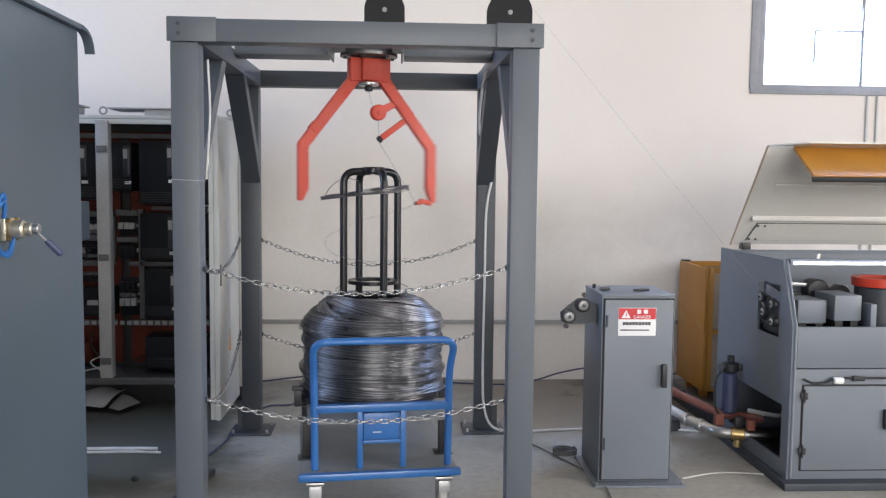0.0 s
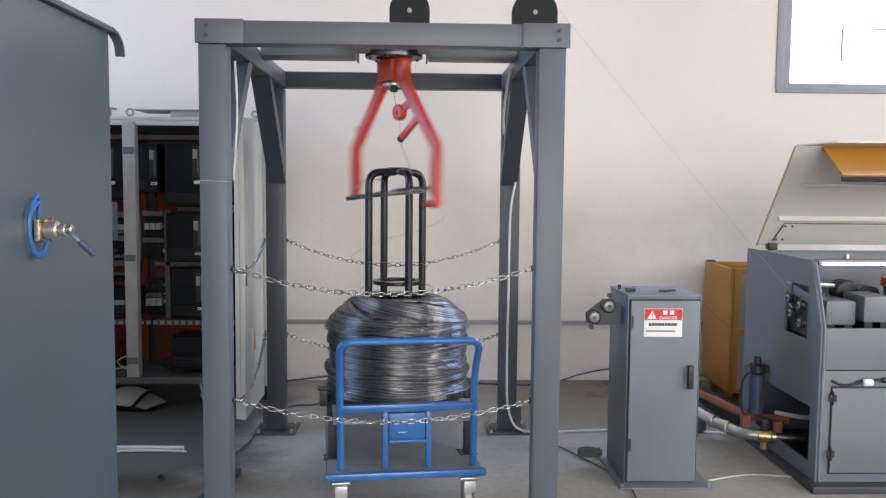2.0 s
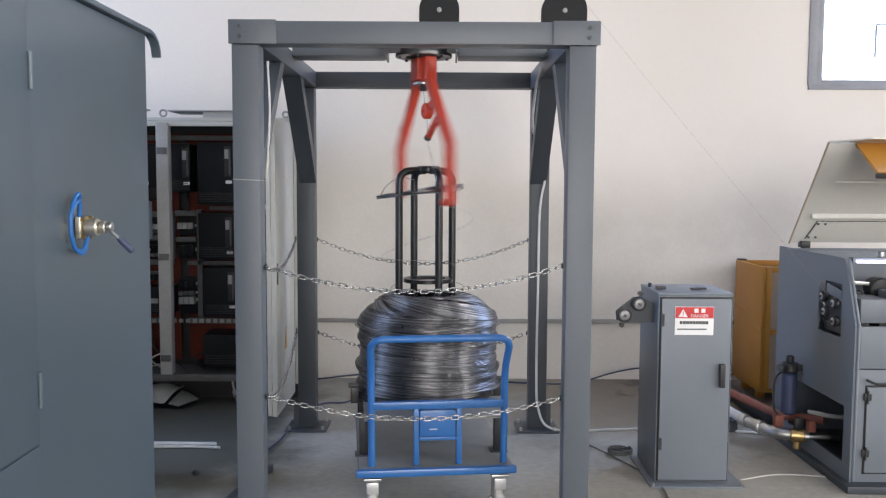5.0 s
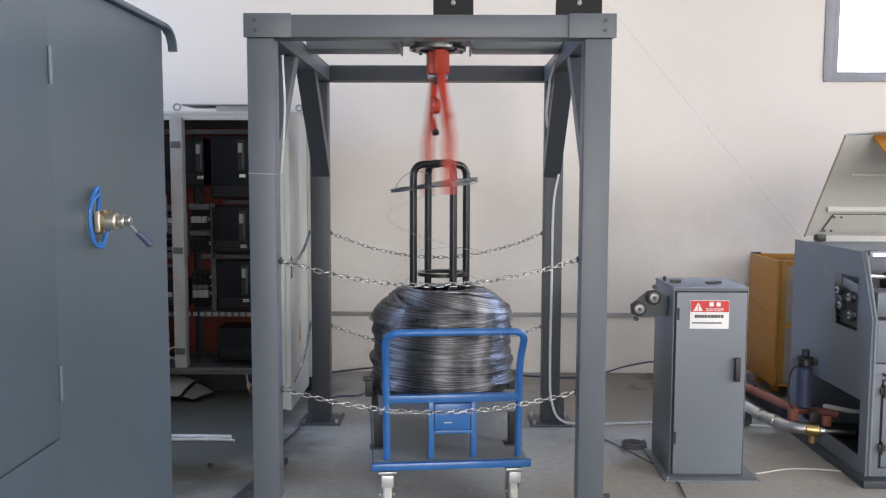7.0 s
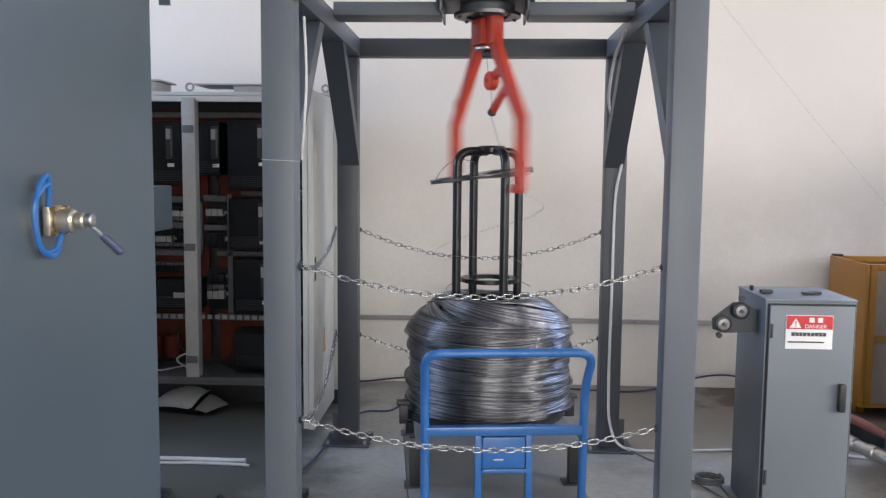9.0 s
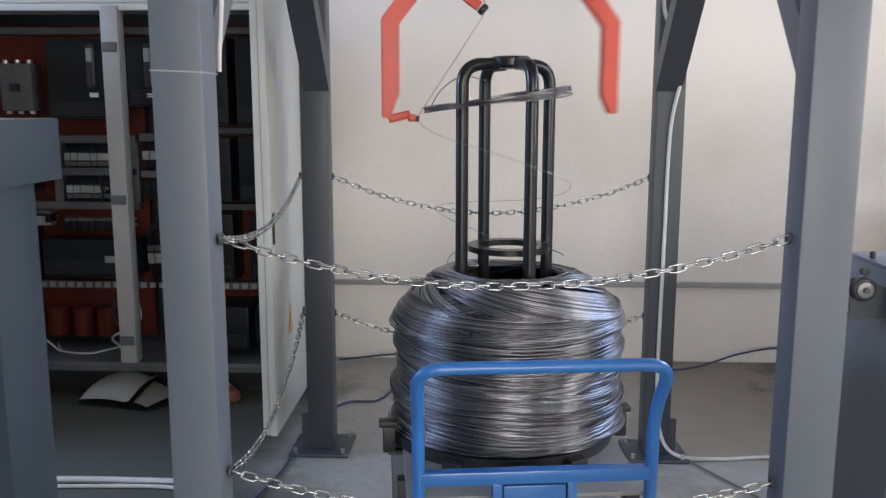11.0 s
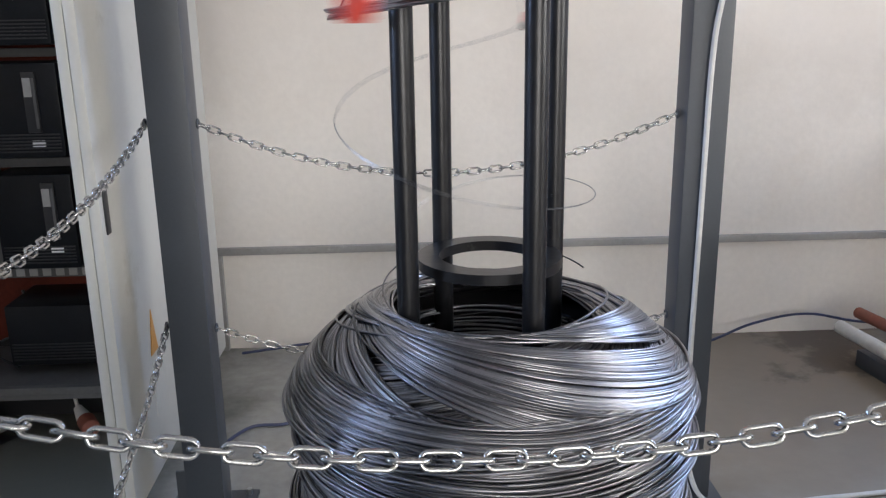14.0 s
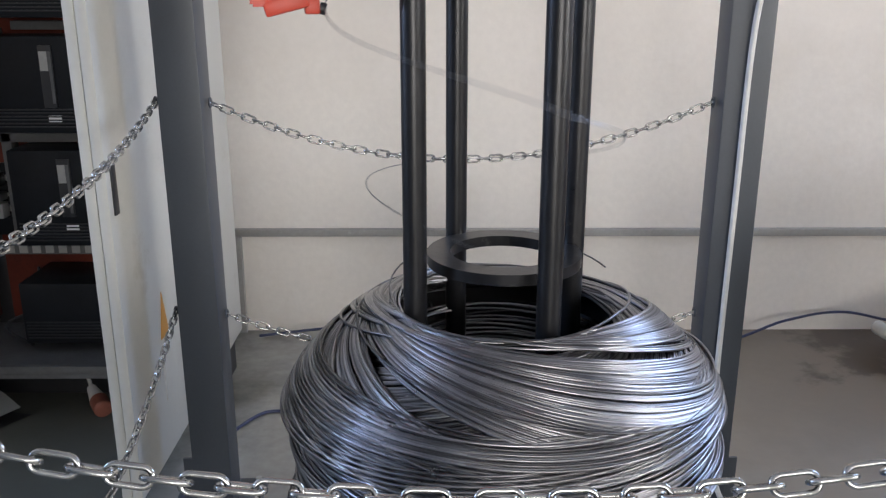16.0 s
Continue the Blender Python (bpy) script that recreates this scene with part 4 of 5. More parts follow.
for k in range(34):
    x = -2.80 + 0.048 * k
    part("duct_finger", Box(x, x + 0.03, 6.080, 6.0845, 0.462, 0.49), M_TRUNK, rk)
cb = part("circuit_breaker", Box(-2.66, -2.50, 6.03, 6.138, 1.40, 1.64, bevel=0.008), M_DUCT, rk, "grey moulded circuit breaker")
part("toggle", Box(-2.60, -2.56, 6.005, 6.03, 1.50, 1.54, bevel=0.004), M_BLACK, cb)
for k in range(3):
    for z in (1.395, 1.64):
        part("lug", Cyl((-2.64 + 0.06 * k, 6.06, z - 0.01), (-2.64 + 0.06 * k, 6.06, z + 0.02), 0.013, 10), M_STEEL, cb)
for k, x in enumerate((-2.62, -2.47, -2.33, -2.2, -1.66, -1.5, -1.3)):
    part("transformer", Cyl((x, 6.06, 0.20), (x, 6.06, 0.36 if x < -2 else 0.30), 0.052, 20, 0.012), M_ORANGE if x < -2 else M_DRIVE, rk)
for k in range(9):
    rr = random.Random(40 + k)
    xa, xb = rr.uniform(-2.75, -1.2), rr.uniform(-2.75, -1.2)
    za = rr.choice((0.5, 0.92, 1.28))
    if k < 4:
        xb, za = xa + rr.uniform(-0.2, 0.2), 0.42
        pts = smooth_path([(xa, 6.04, za), (xa + 0.03, 5.98, za - 0.12), (xb, 5.95, 0.22), (xb + 0.1, 5.93, 0.15)], 6)
    else:
        xb = xa + rr.uniform(-0.10, 0.10)
        pts = smooth_path([(xa, 6.07, za), (xa + 0.02, 6.04, za + 0.06), (xb, 6.04, za + 0.10), (xb, 6.10, za + 0.16)], 6)
    part("cable_loop", Tube(pts, 0.006, 6), M_BLACK if k % 3 else M_CABW, rk)
part("cable_loop", Tube(smooth_path([(-2.45, 6.0, 0.17), (-2.35, 5.85, 0.175), (-2.2, 5.8, 0.18), (-2.12, 5.83, 0.19), (-2.0, 5.95, 0.2)], 6), 0.005, 6), M_CABW, rk)
rk.matrix_basis = Matrix.Translation((-1.98 + 0.072, 5.95 - 0.22, 0.058)) @ Matrix.Diagonal((1, 1, 0.962, 1))
# thin trays on the cabinet top
tray = thing("vent_cover", "grey sheet steel vent cover lying on the cabinet", "vent cover", (-1.72, 5.95, 1.926))
part("lid", Box(-1.95, -1.45, 5.80, 6.10, 1.972, 1.981, bevel=0.002), M_TRUNK, tray)
part("spacer", Box(-1.72, -1.47, 5.82, 6.08, 1.926, 1.971, bevel=0.003), M_TRUNK, tray)
tray2 = thing("vent_cover", "grey sheet steel vent cover lying on the cabinet", "vent cover", (-2.38, 5.95, 1.926))
part("lid", Box(-2.60, -2.16, 5.80, 6.10, 1.995, 2.006, bevel=0.002), M_TRUNK, tray2)
part("spacer", Box(-2.57, -2.19, 5.82, 6.08, 1.926, 1.994, bevel=0.003), M_TRUNK, tray2)

for tr_ in (tray, tray2):
    tr_.location += Vector((0.072, -0.22, -0.0155))

# papers and plug on the floor
def paper(name, corners, arch, curl, thick, material, label):
    """A bent sheet over four corners (front left, front right, rear right, rear left), swollen in the middle, its right edge curling."""
    A, B, C, D = [Vector(c) for c in corners]
    bm = bmesh.new()
    rows = []
    for i in range(15):
        u = i / 14
        row = []
        for k in range(9):
            v = k / 8
            p = A.lerp(B, u).lerp(D.lerp(C, u), v)
            lift = arch * math.sin(math.pi * min(1, u * 1.08)) * (0.35 + 0.65 * v) + 0.4 * arch * math.sin(math.pi * v)
            roll = curl * max(0.0, (u - 0.78) / 0.22) ** 2
            row.append(bm.verts.new(p + Vector((-0.4 * roll, 0, lift + roll))))
        rows.append(row)
    for r0, r1 in zip(rows, rows[1:]):
        for k in range(8):
            bm.faces.new((r0[k], r1[k], r1[k + 1], r0[k + 1]))
    bmesh.ops.solidify(bm, geom=list(bm.faces), thickness=thick)
    bm.transform(Matrix.Translation((0, 0, -min(v.co.z for v in bm.verts))))
    return solo(name, bm, material, label, "paper")


paper("document_folder", [(-2.17, 5.49, 0.0), (-1.76, 5.40, 0.0), (-1.66, 5.57, 0.0), (-2.12, 5.66, 0.0)], 0.006, 0.0, 0.012, M_BLACK, "black document folder lying open on the floor")
paper("open_manual", [(-2.16, 5.52, 0.018), (-1.87, 5.47, 0.018), (-1.80, 5.64, 0.085), (-2.09, 5.68, 0.085)], 0.035, 0.028, 0.005, M_PAPER, "white curled paper manual on the black folder").location.z = 0.016
paper("cardboard_sheet", [(-1.88, 5.49, 0.018), (-1.79, 5.425, 0.018), (-1.69, 5.56, 0.035), (-1.84, 5.66, 0.07)], 0.008, 0.0, 0.004, M_CREAM, "cream cardboard sheet on the black folder").location.z = 0.016
pg = thing("power_plug", "red and white industrial plug lying on the floor", "plug", (-1.37, 5.40, 0))
part("shell", Cyl((-1.435, 5.60, 0.040), (-1.395, 5.54, 0.033), 0.032, 18, 0.006), M_TERRA, pg, "dull red plug shell")
part("grip", Tube([(-1.475, 5.645, 0.066), (-1.445, 5.61, 0.045), (-1.435, 5.601, 0.0405)], [0.016, 0.026, 0.027], 14), M_CABW, pg, "white plug body")
part("lead", Tube(smooth_path([(-1.475, 5.645, 0.066), (-1.485, 5.655, 0.10), (-1.49, 5.655, 0.14), (-1.49, 5.655, 0.1675)], 6), 0.007, 8), M_CABW, pg)
solo("floor_conduit", Tube(smooth_path([(-2.6, 4.60, 0.014), (-1.9, 4.63, 0.014), (-1.6, 4.635, 0.014), (-1.33, 4.63, 0.014)], 6), 0.0135, 10), M_CABW, "white plastic conduit lying on the floor", "conduit")
solo("floor_conduit", Tube(smooth_path([(-2.6, 4.56, 0.009), (-1.9, 4.58, 0.009), (-1.5, 4.60, 0.009), (-1.3, 4.585, 0.009)], 6), 0.008, 8), M_CABW, "white plastic conduit lying on the floor", "conduit")
solo("power_cable", Tube(smooth_path([(-1.08, 4.30, 0.008), (-0.99, 4.75, 0.008), (-0.97, 5.25, 0.008), (-0.86, 5.55, 0.008), (-0.70, 5.60, 0.008), (-0.62, 5.9, 0.008), (-0.55, 6.25, 0.02), (-0.45, 6.30, 0.05), (0.2, 6.30, 0.03)], 8), 0.006, 8), M_CABB, "dark blue cable snaking over the floor", "cable")
solo("power_cable", Tube(smooth_path([(-1.0, 6.25, 0.012), (-0.6, 6.26, 0.05), (-0.2, 6.27, 0.03), (0.4, 6.20, 0.01), (0.9, 6.16, 0.01), (1.25, 6.27, 0.07), (1.5, 6.29, 0.10), (1.8, 6.26, 0.06), (2.4, 6.28, 0.06)], 8), 0.006, 8), M_CABB, "dark blue cable snaking over the floor", "cable")
solo("power_cable", Tube(smooth_path([(0.62, 4.98, 0.006), (0.85, 4.55, 0.006), (1.02, 4.1, 0.006), (1.02, 3.8, 0.006)], 8), 0.004, 6), M_DUCT, "grey cable lying on the concrete floor", "cable")
solo("power_cable", Tube([(0.93 + (0.06 + 0.008 * (k % 14) / 14) * math.cos(k * math.tau / 14), 4.52 + 0.06 * math.sin(k * math.tau / 14), 0.007 + 0.011 * (k // 14) + 0.011 * (k % 14) / 14) for k in range(44)], 0.005, 6), M_DUCT, "grey cable coiled on the floor behind the locker", "cable")
solo("power_cable", Tube(smooth_path([(1.46, 4.12, 0.005), (1.7, 4.2, 0.005), (2.0, 4.15, 0.005)], 8), 0.004, 6), M_CABW, "thin pale cable on the concrete floor", "cable")
solo("floor_bar", Box(-1.035, -0.99, 3.55, 4.25, 0.0, 0.035, bevel=0.004, turn=(0, 0, -10)), M_GREYD, "dark grey steel bar lying on the floor", "steel bar")
solo("floor_stone", Cyl((-1.32, 4.17, 0.0), (-1.31, 4.17, 0.014), 0.02, 7, 0.004), M_BLACK, "small dark scrap on the concrete floor", "scrap")

# ---- locker with the danger sign ----
lk = thing("safety_locker", "grey steel locker with a danger sign on its door", "locker", (1.19, 4.24, 0))
part("base_plate", Box(0.975, 1.44, 4.0, 4.48, 0.0, 0.010, bevel=0.002), M_GREY, lk)
for bx, by in ((0.99, 4.015), (1.425, 4.015)):
    part("anchor_bolt", Cyl((bx, by, 0.010), (bx, by, 0.024), 0.008, 6), M_STEEL, lk)
part("body", Box(1.008, 1.375, 4.065, 4.445, 0.013, 0.948, bevel=0.004), M_GREY, lk)
part("door_seal", Box(1.014, 1.370, 4.0595, 4.0645, 0.020, 0.942), M_RUB, lk, "black rubber door seal")
ld = part("door", Box(1.021, 1.363, 4.049, 4.059, 0.027, 0.935, bevel=0.003), M_GREY, lk)
part("top_panel", Box(1.006, 1.377, 4.063, 4.447, 0.949, 0.960, bevel=0.003), M_GREY, lk)
hn = part("handle", Box(1.308, 1.334, 4.020, 4.048, 0.498, 0.616, bevel=0.006), M_BLACK, ld, "black plastic pull handle")
for z in (0.18, 0.80):
    part("hinge", Cyl((1.030, 4.047, z), (1.030, 4.047, z + 0.06), 0.006, 8), M_GREYD, ld)
sg = part("danger_sign", Box(1.085, 1.275, 4.0455, 4.0485, 0.757, 0.897, bevel=0.001), M_SIGNW, ld, "red and white danger sign")
part("red_field", Box(1.087, 1.273, 4.0435, 4.0452, 0.840, 0.895), M_SIGNR, sg)
bm = plate(bmesh.new(), [(1.100, 4.0420, 0.846), (1.146, 4.0420, 0.846), (1.123, 4.0420, 0.886)], (0, 0.0012, 0))
part("triangle", bm, M_SIGNW, sg)
part("mark", Box(1.121, 1.125, 4.0405, 4.0418, 0.857, 0.874), M_SIGNR, sg)
part("mark", Box(1.121, 1.125, 4.0405, 4.0418, 0.850, 0.854), M_SIGNR, sg)
for x0 in (1.178, 1.212):
    part("lettering_bar", Box(x0, x0 + 0.020, 4.0420, 4.0433, 0.868, 0.888), M_SIGNW, sg)
tx = bpy.data.curves.new("lettering", "FONT")
tx.body, tx.size, tx.extrude = "DANGER", 0.022, 0.0006
tx.materials.append(M_SIGNW)
t_ob = new("lettering", tx)
t_ob.parent = sg
t_ob.matrix_basis = ROOT[sg.name] @ pose(1.160, 4.0426, 0.8445, 90, 0, 0)
for z0, z1, xa, xb in ((0.811, 0.826, 1.108, 1.250), (0.783, 0.789, 1.095, 1.264)):
    n = 9 if z1 - z0 > 0.01 else 1
    w = (xb - xa) / n
    for k in range(n):
        part("lettering_bar", Box(xa + k * w, xa + (k + 0.86) * w, 4.0440, 4.0453, z0, z1), M_INK, sg)
for k, (x, y) in enumerate(((1.03, 4.20), (1.20, 4.18), (1.235, 4.20))):
    part("top_latch", box(bmesh.new(), x, x + 0.05, y, y + 0.03, 0.963, 0.972 + 0.006 * (k == 0), bevel=0.003), M_BLACK, lk)
part("post_stub", Cyl((1.02, 4.30, 0.962), (1.02, 4.30, 0.985), 0.009, 10, 0.003), M_BLACK, lk)
br = part("roller_bracket", plate(bmesh.new(), [(1.006, 4.17, 0.80), (1.006, 4.17, 0.895), (0.945, 4.17, 0.93), (0.905, 4.17, 0.925), (0.82, 4.17, 0.855), (0.825, 4.17, 0.81), (0.87, 4.17, 0.795)], (0, 0.012, 0)), M_GREYD, lk)
for x, z in ((0.858, 0.838), (0.930, 0.895)):
    ro = part("roller", Cyl((x, 4.135, z), (x, 4.168, z), 0.036, 28, 0.005), M_BLACK, br, "black rimmed guide roller")
    part("bearing", Cyl((x, 4.129, z), (x, 4.136, z), 0.026, 24, 0.003), M_STEELD, ro)
    part("bolt", Cyl((x, 4.118, z), (x, 4.129, z), 0.009, 6), M_GREYD, ro)
for x, z in ((0.85, 0.785), (0.94, 0.945)):
    part("stop_pin", Cyl((x, 4.16, z), (x, 4.18, z), 0.012, 10), M_BLACK, br)

# ---- wire bending machine ----
mc = thing("bending_machine", "grey wire processing machine with its cream hood raised", "machine", (2.8, 4.5, 0))
X0, X1 = 1.955, 3.75


def side_cheek(x):
    """The side sheet with a pipe opening below and an inlet opening above."""
    bm = bmesh.new()
    ys, zs = (3.99, 4.07, 4.14, 4.40, 4.74, 4.95), (0.04, 0.12, 0.40, 0.73, 1.0, 1.132)
    top = {3.99: 0.815, 4.07: 1.013}
    V = {}

    def vert(y, z):
        z = min(z, top.get(y, 2))
        if (y, z) not in V:
            V[(y, z)] = bm.verts.new((x, y, z))
        return V[(y, z)]
    for i in range(5):
        for j in range(5):
            if (i in (1, 2, 3) and j == 1) or (i == 2 and j == 3):
                continue
            c = list(dict.fromkeys((vert(ys[i], zs[j]), vert(ys[i + 1], zs[j]), vert(ys[i + 1], zs[j + 1]), vert(ys[i], zs[j + 1]))))
            if len(c) > 2:
                bm.faces.new(c)
    bmesh.ops.recalc_face_normals(bm, faces=bm.faces)
    bmesh.ops.solidify(bm, geom=list(bm.faces), thickness=0.012)
    return bm


ck = part("side_cheek", side_cheek(X0), M_GREY, mc, smooth=0)
part("edge_trim", Tube([(X0 + 0.006, 3.988, 0.045), (X0 + 0.006, 3.988, 0.815), (X0 + 0.006, 4.115, 1.130)], 0.0075, 8), M_GREY, ck)
part("base_frame", Box(X0 - 0.045, X1, 3.93, 5.0, 0.0, 0.038, bevel=0.004), M_GREYD, mc)
part("front_panel", Box(X0 + 0.014, X1, 3.992, 4.004, 0.04, 0.600, bevel=0.002), M_GREY, mc)
part("upper_front_panel", Box(X0 + 0.014, X1, 3.985, 4.004, 0.606, 0.812, bevel=0.004), M_GREY, mc)
fd = part("front_door", Box(2.012, 3.2, 3.983, 3.991, 0.09, 0.515, bevel=0.003), M_GREY, mc)
part("door_seal", Box(2.004, 3.208, 3.9905, 3.9918, 0.082, 0.523), M_RUB, mc, "black rubber door seal")
for z in (0.17, 0.45):
    part("hinge", box(bmesh.new(), 1.995, 2.03, 3.974, 3.9825, z, z + 0.035, bevel=0.003), M_BLACK, fd)
    part("hinge_pin", Cyl((2.012, 3.974, z - 0.015), (2.012, 3.974, z + 0.05), 0.005, 8), M_BLACK, fd)
part("lock", Box(2.42, 2.50, 3.96, 3.982, 0.30, 0.40, bevel=0.006), M_BLACK, fd)
part("rear_panel", Box(X0 + 0.014, X1, 4.84, 4.852, 0.04, 1.128), M_GREY, mc)
part("work_deck", Box(X0 + 0.014, X1, 4.005, 4.838, 0.765, 0.780), M_GREYD, mc)
part("inner_floor", Box(X0 + 0.014, X1, 4.006, 4.838, 0.04, 0.06), M_BLACK, mc)
tb = part("lamp_bar", Box(X0 + 0.016, X1, 4.10, 4.15, 1.112, 1.138, bevel=0.003), M_GREY, mc)
part("led_strip", Box(X0 + 0.03, X1 - 0.02, 4.085, 4.0985, 1.112, 1.125, bevel=0.003), M_LED, tb, "glowing white LED strip")
part("upper_back", Box(X0 + 0.014, X1, 4.60, 4.612, 0.80, 1.128), M_GREY, mc)
for x0, x1, y0, y1, z0, z1 in ((2.02, 2.17, 4.10, 4.30, 0.81, 0.93), (2.19, 2.33, 4.06, 4.28, 0.83, 0.96)):
    b = part("gear_housing", Box(x0, x1, y0, y1, z0, z1, bevel=0.008), M_GREY, mc)
    part("foot_block", Box(x0 + 0.01, x0 + 0.05, y0 + 0.01, y1 - 0.02, 0.781, z0 - 0.001), M_BLACK, b)
    part("foot_block", Box(x1 - 0.05, x1 - 0.01, y0 + 0.01, y1 - 0.02, 0.781, z0 - 0.001), M_BLACK, b)
dm = part("wire_drum", Cyl((2.52, 4.22, 0.782), (2.52, 4.22, 0.99), 0.13, 36, 0.006), M_GREYD, mc)
part("rim", ring(bmesh.new(), (2.52, 4.22), 0.105, 0.145, 0.992, 1.035, 40), M_RED, dm, "red drum rim")
for x0, y0, z0, r in ((2.10, 4.40, 0.90, 0.05), (2.24, 4.42, 0.95, 0.06), (2.36, 4.40, 0.93, 0.05)):
    part("roller_head", Cyl((x0, y0, z0), (x0, y0 - 0.09, z0), r, 24, 0.008), M_BLACK, mc)
part("guide_arm", Box(2.0, 2.42, 4.36, 4.385, 0.965, 0.985, bevel=0.004, turn=(0, 4, 0)), M_STEEL, mc)
part("bracket", Box(2.355, 2.385, 4.02, 4.10, 0.781, 0.92, bevel=0.004), M_GREY, mc)
for y, z in ((4.19, 0.805), (4.30, 0.84), (4.20, 0.895), (4.33, 0.915)):
    ro = part("inlet_roller", Cyl((X0 - 0.004, y, z), (X0 - 0.030, y, z), 0.029, 24, 0.005), M_BLACK, mc, "black rimmed inlet roller")
    part("bearing", Cyl((X0 - 0.0305, y, z), (X0 - 0.035, y, z), 0.019, 20, 0.002), M_STEEL, ro)
    part("bolt", Cyl((X0 - 0.0355, y, z), (X0 - 0.044, y, z), 0.008, 6), M_GREYD, ro)
part("inlet_bracket", Box(X0 - 0.010, X0 - 0.002, 4.15, 4.32, 0.925, 0.975, bevel=0.003, turn=(8, 0, 0)), M_GREY, mc)
part("inlet_plate", Box(X0 + 0.02, X0 + 0.03, 4.14, 4.40, 0.735, 0.995), M_GREYD, mc)
part("stay_wire", Tube([(X0 - 0.004, 4.80, 1.10), (X0 - 0.008, 4.30, 0.85)], 0.0035, 6), M_STEEL, mc)
part("cable", Tube(smooth_path([(2.0, 3.975, 0.555), (2.05, 3.965, 0.535), (2.12, 3.965, 0.54), (2.16, 3.97, 0.556), (2.3, 3.972, 0.56), (2.7, 3.972, 0.557)], 6), 0.006, 8), M_RUB, mc)
part("connector", Cyl((2.15, 3.968, 0.548), (2.20, 3.968, 0.548), 0.018, 14, 0.005), M_WHITE, mc)
part("connector", Box(2.25, 2.31, 3.962, 3.98, 0.545, 0.570, bevel=0.003), M_BLACK, mc)
# raised hood
def on_hood(u, out=0.0):
    return 4.86 - 0.46 * u - 0.77 * out, 1.16 + 0.552 * u - 0.64 * out


hood = part("hood", plate(bmesh.new(), [(X0 + 0.01, *on_hood(0)), (X1, *on_hood(0)), (X1, *on_hood(1)), (X0 + 0.01, *on_hood(1))], (0, 0.014, 0.010)), M_LID, mc, "raised cream hood panel")
part("hood_edge", Tube([(X0 + 0.008, *on_hood(-0.01)), (X0 + 0.008, *on_hood(1.0))], 0.0055, 8), M_TAN, hood)
part("hood_rib", Box(X0 + 0.07, X1, 4.708, 4.726, 1.304, 1.332, bevel=0.004), M_LID, hood)
part("hood_rib", Box(X0 + 0.12, X1, 4.545, 4.556, 1.504, 1.516, bevel=0.003), M_LID, hood)
part("hatch_seal", plate(bmesh.new(), [(X0 + 0.085, *on_hood(0.045, 0.001)), (X1, *on_hood(0.045, 0.001)), (X1, *on_hood(0.238, 0.001)), (X0 + 0.115, *on_hood(0.238, 0.001))], (0, -0.0015, -0.0013)), M_DUCT, hood)
hatch = part("hatch", plate(bmesh.new(), [(X0 + 0.092, *on_hood(0.052, 0.004)), (X1, *on_hood(0.052, 0.004)), (X1, *on_hood(0.231, 0.004)), (X0 + 0.121, *on_hood(0.231, 0.004))], (0, -0.003, -0.0025)), M_LID, hood)
for dx, u in ((0.125, 0.215), (0.165, 0.215), (0.10, 0.07), (0.14, 0.07)):
    part("hatch_screw", Cyl((X0 + dx, *on_hood(u, 0.006)), (X0 + dx, *on_hood(u, 0.014)), 0.007, 8), M_DUCT, hatch)
fp = part("front_flap", plate(bmesh.new(), [(2.10, 4.395, 1.700), (X1, 4.395, 1.700), (X1, 4.05, 1.545), (2.045, 4.05, 1.545)], (0, -0.008, 0.014)), M_YEL, mc, "yellow hood flap")
part("flap_edge", Tube([(2.04, 4.045, 1.540), (X1, 4.045, 1.540)], 0.0135, 8), M_BLACK, fp)
part("hood_top", plate(bmesh.new(), [(X0 + 0.01, 4.395, 1.715), (X1, 4.395, 1.715), (X1, 4.25, 1.727), (2.12, 4.25, 1.727)], (0, 0, 0.008)), M_LID, hood)
for x in (2.02, 2.95):
    part("hood_hinge", Box(x, x + 0.05, 4.82, 4.88, 1.13, 1.17, bevel=0.004), M_BLACK, mc)
part("sensor", Cyl((2.12, 4.12, 1.139), (2.12, 4.12, 1.168), 0.014, 12, 0.003), M_STEEL, mc)

# pipes and filter beside the machine
pp = thing("coolant_pipe", "white plastic pipe with steel elbows along the machine", "pipe", (1.75, 4.8, 0))
part("run", Tube([(1.530, 6.06, 0.125), (1.72, 4.75, 0.125)], 0.028, 14), M_CABW, pp)
part("elbow", Tube(bent([(1.72, 4.75, 0.125), (1.785, 4.53, 0.125), (1.95, 4.47, 0.125)], 0.05, 6), 0.031, 14), M_STEEL, pp, "steel pipe elbow")
for p, q in (((1.70, 4.81, 0.125), (1.715, 4.76, 0.125)), ((1.74, 4.68, 0.125), (1.755, 4.63, 0.125))):
    part("coupling", Cyl(p, q, 0.037, 18, 0.004), M_STEEL, pp)
part("stand", Box(1.62, 1.66, 5.28, 5.32, 0.0, 0.098), M_GREYD, pp)
bv = part("ball_valve", Cyl((1.86, 4.50, 0.125), (1.93, 4.475, 0.125), 0.036, 18, 0.006), M_BRASS, pp, "brass ball valve")
part("inlet_run", Tube([(1.93, 4.475, 0.125), (2.10, 4.44, 0.125)], 0.026, 14), M_STEELD, pp)
part("solenoid", Box(1.80, 1.845, 4.56, 4.61, 0.15, 0.215, bevel=0.005), M_TERRA, pp, "dull red solenoid block")
part("solenoid", Box(1.925, 1.965, 4.42, 4.46, 0.16, 0.22, bevel=0.005), M_TERRA, pp, "dull red solenoid block")
part("tee", Cyl((1.895, 4.49, 0.05), (1.895, 4.49, 0.155), 0.021, 14, 0.004), M_BRASS, bv)
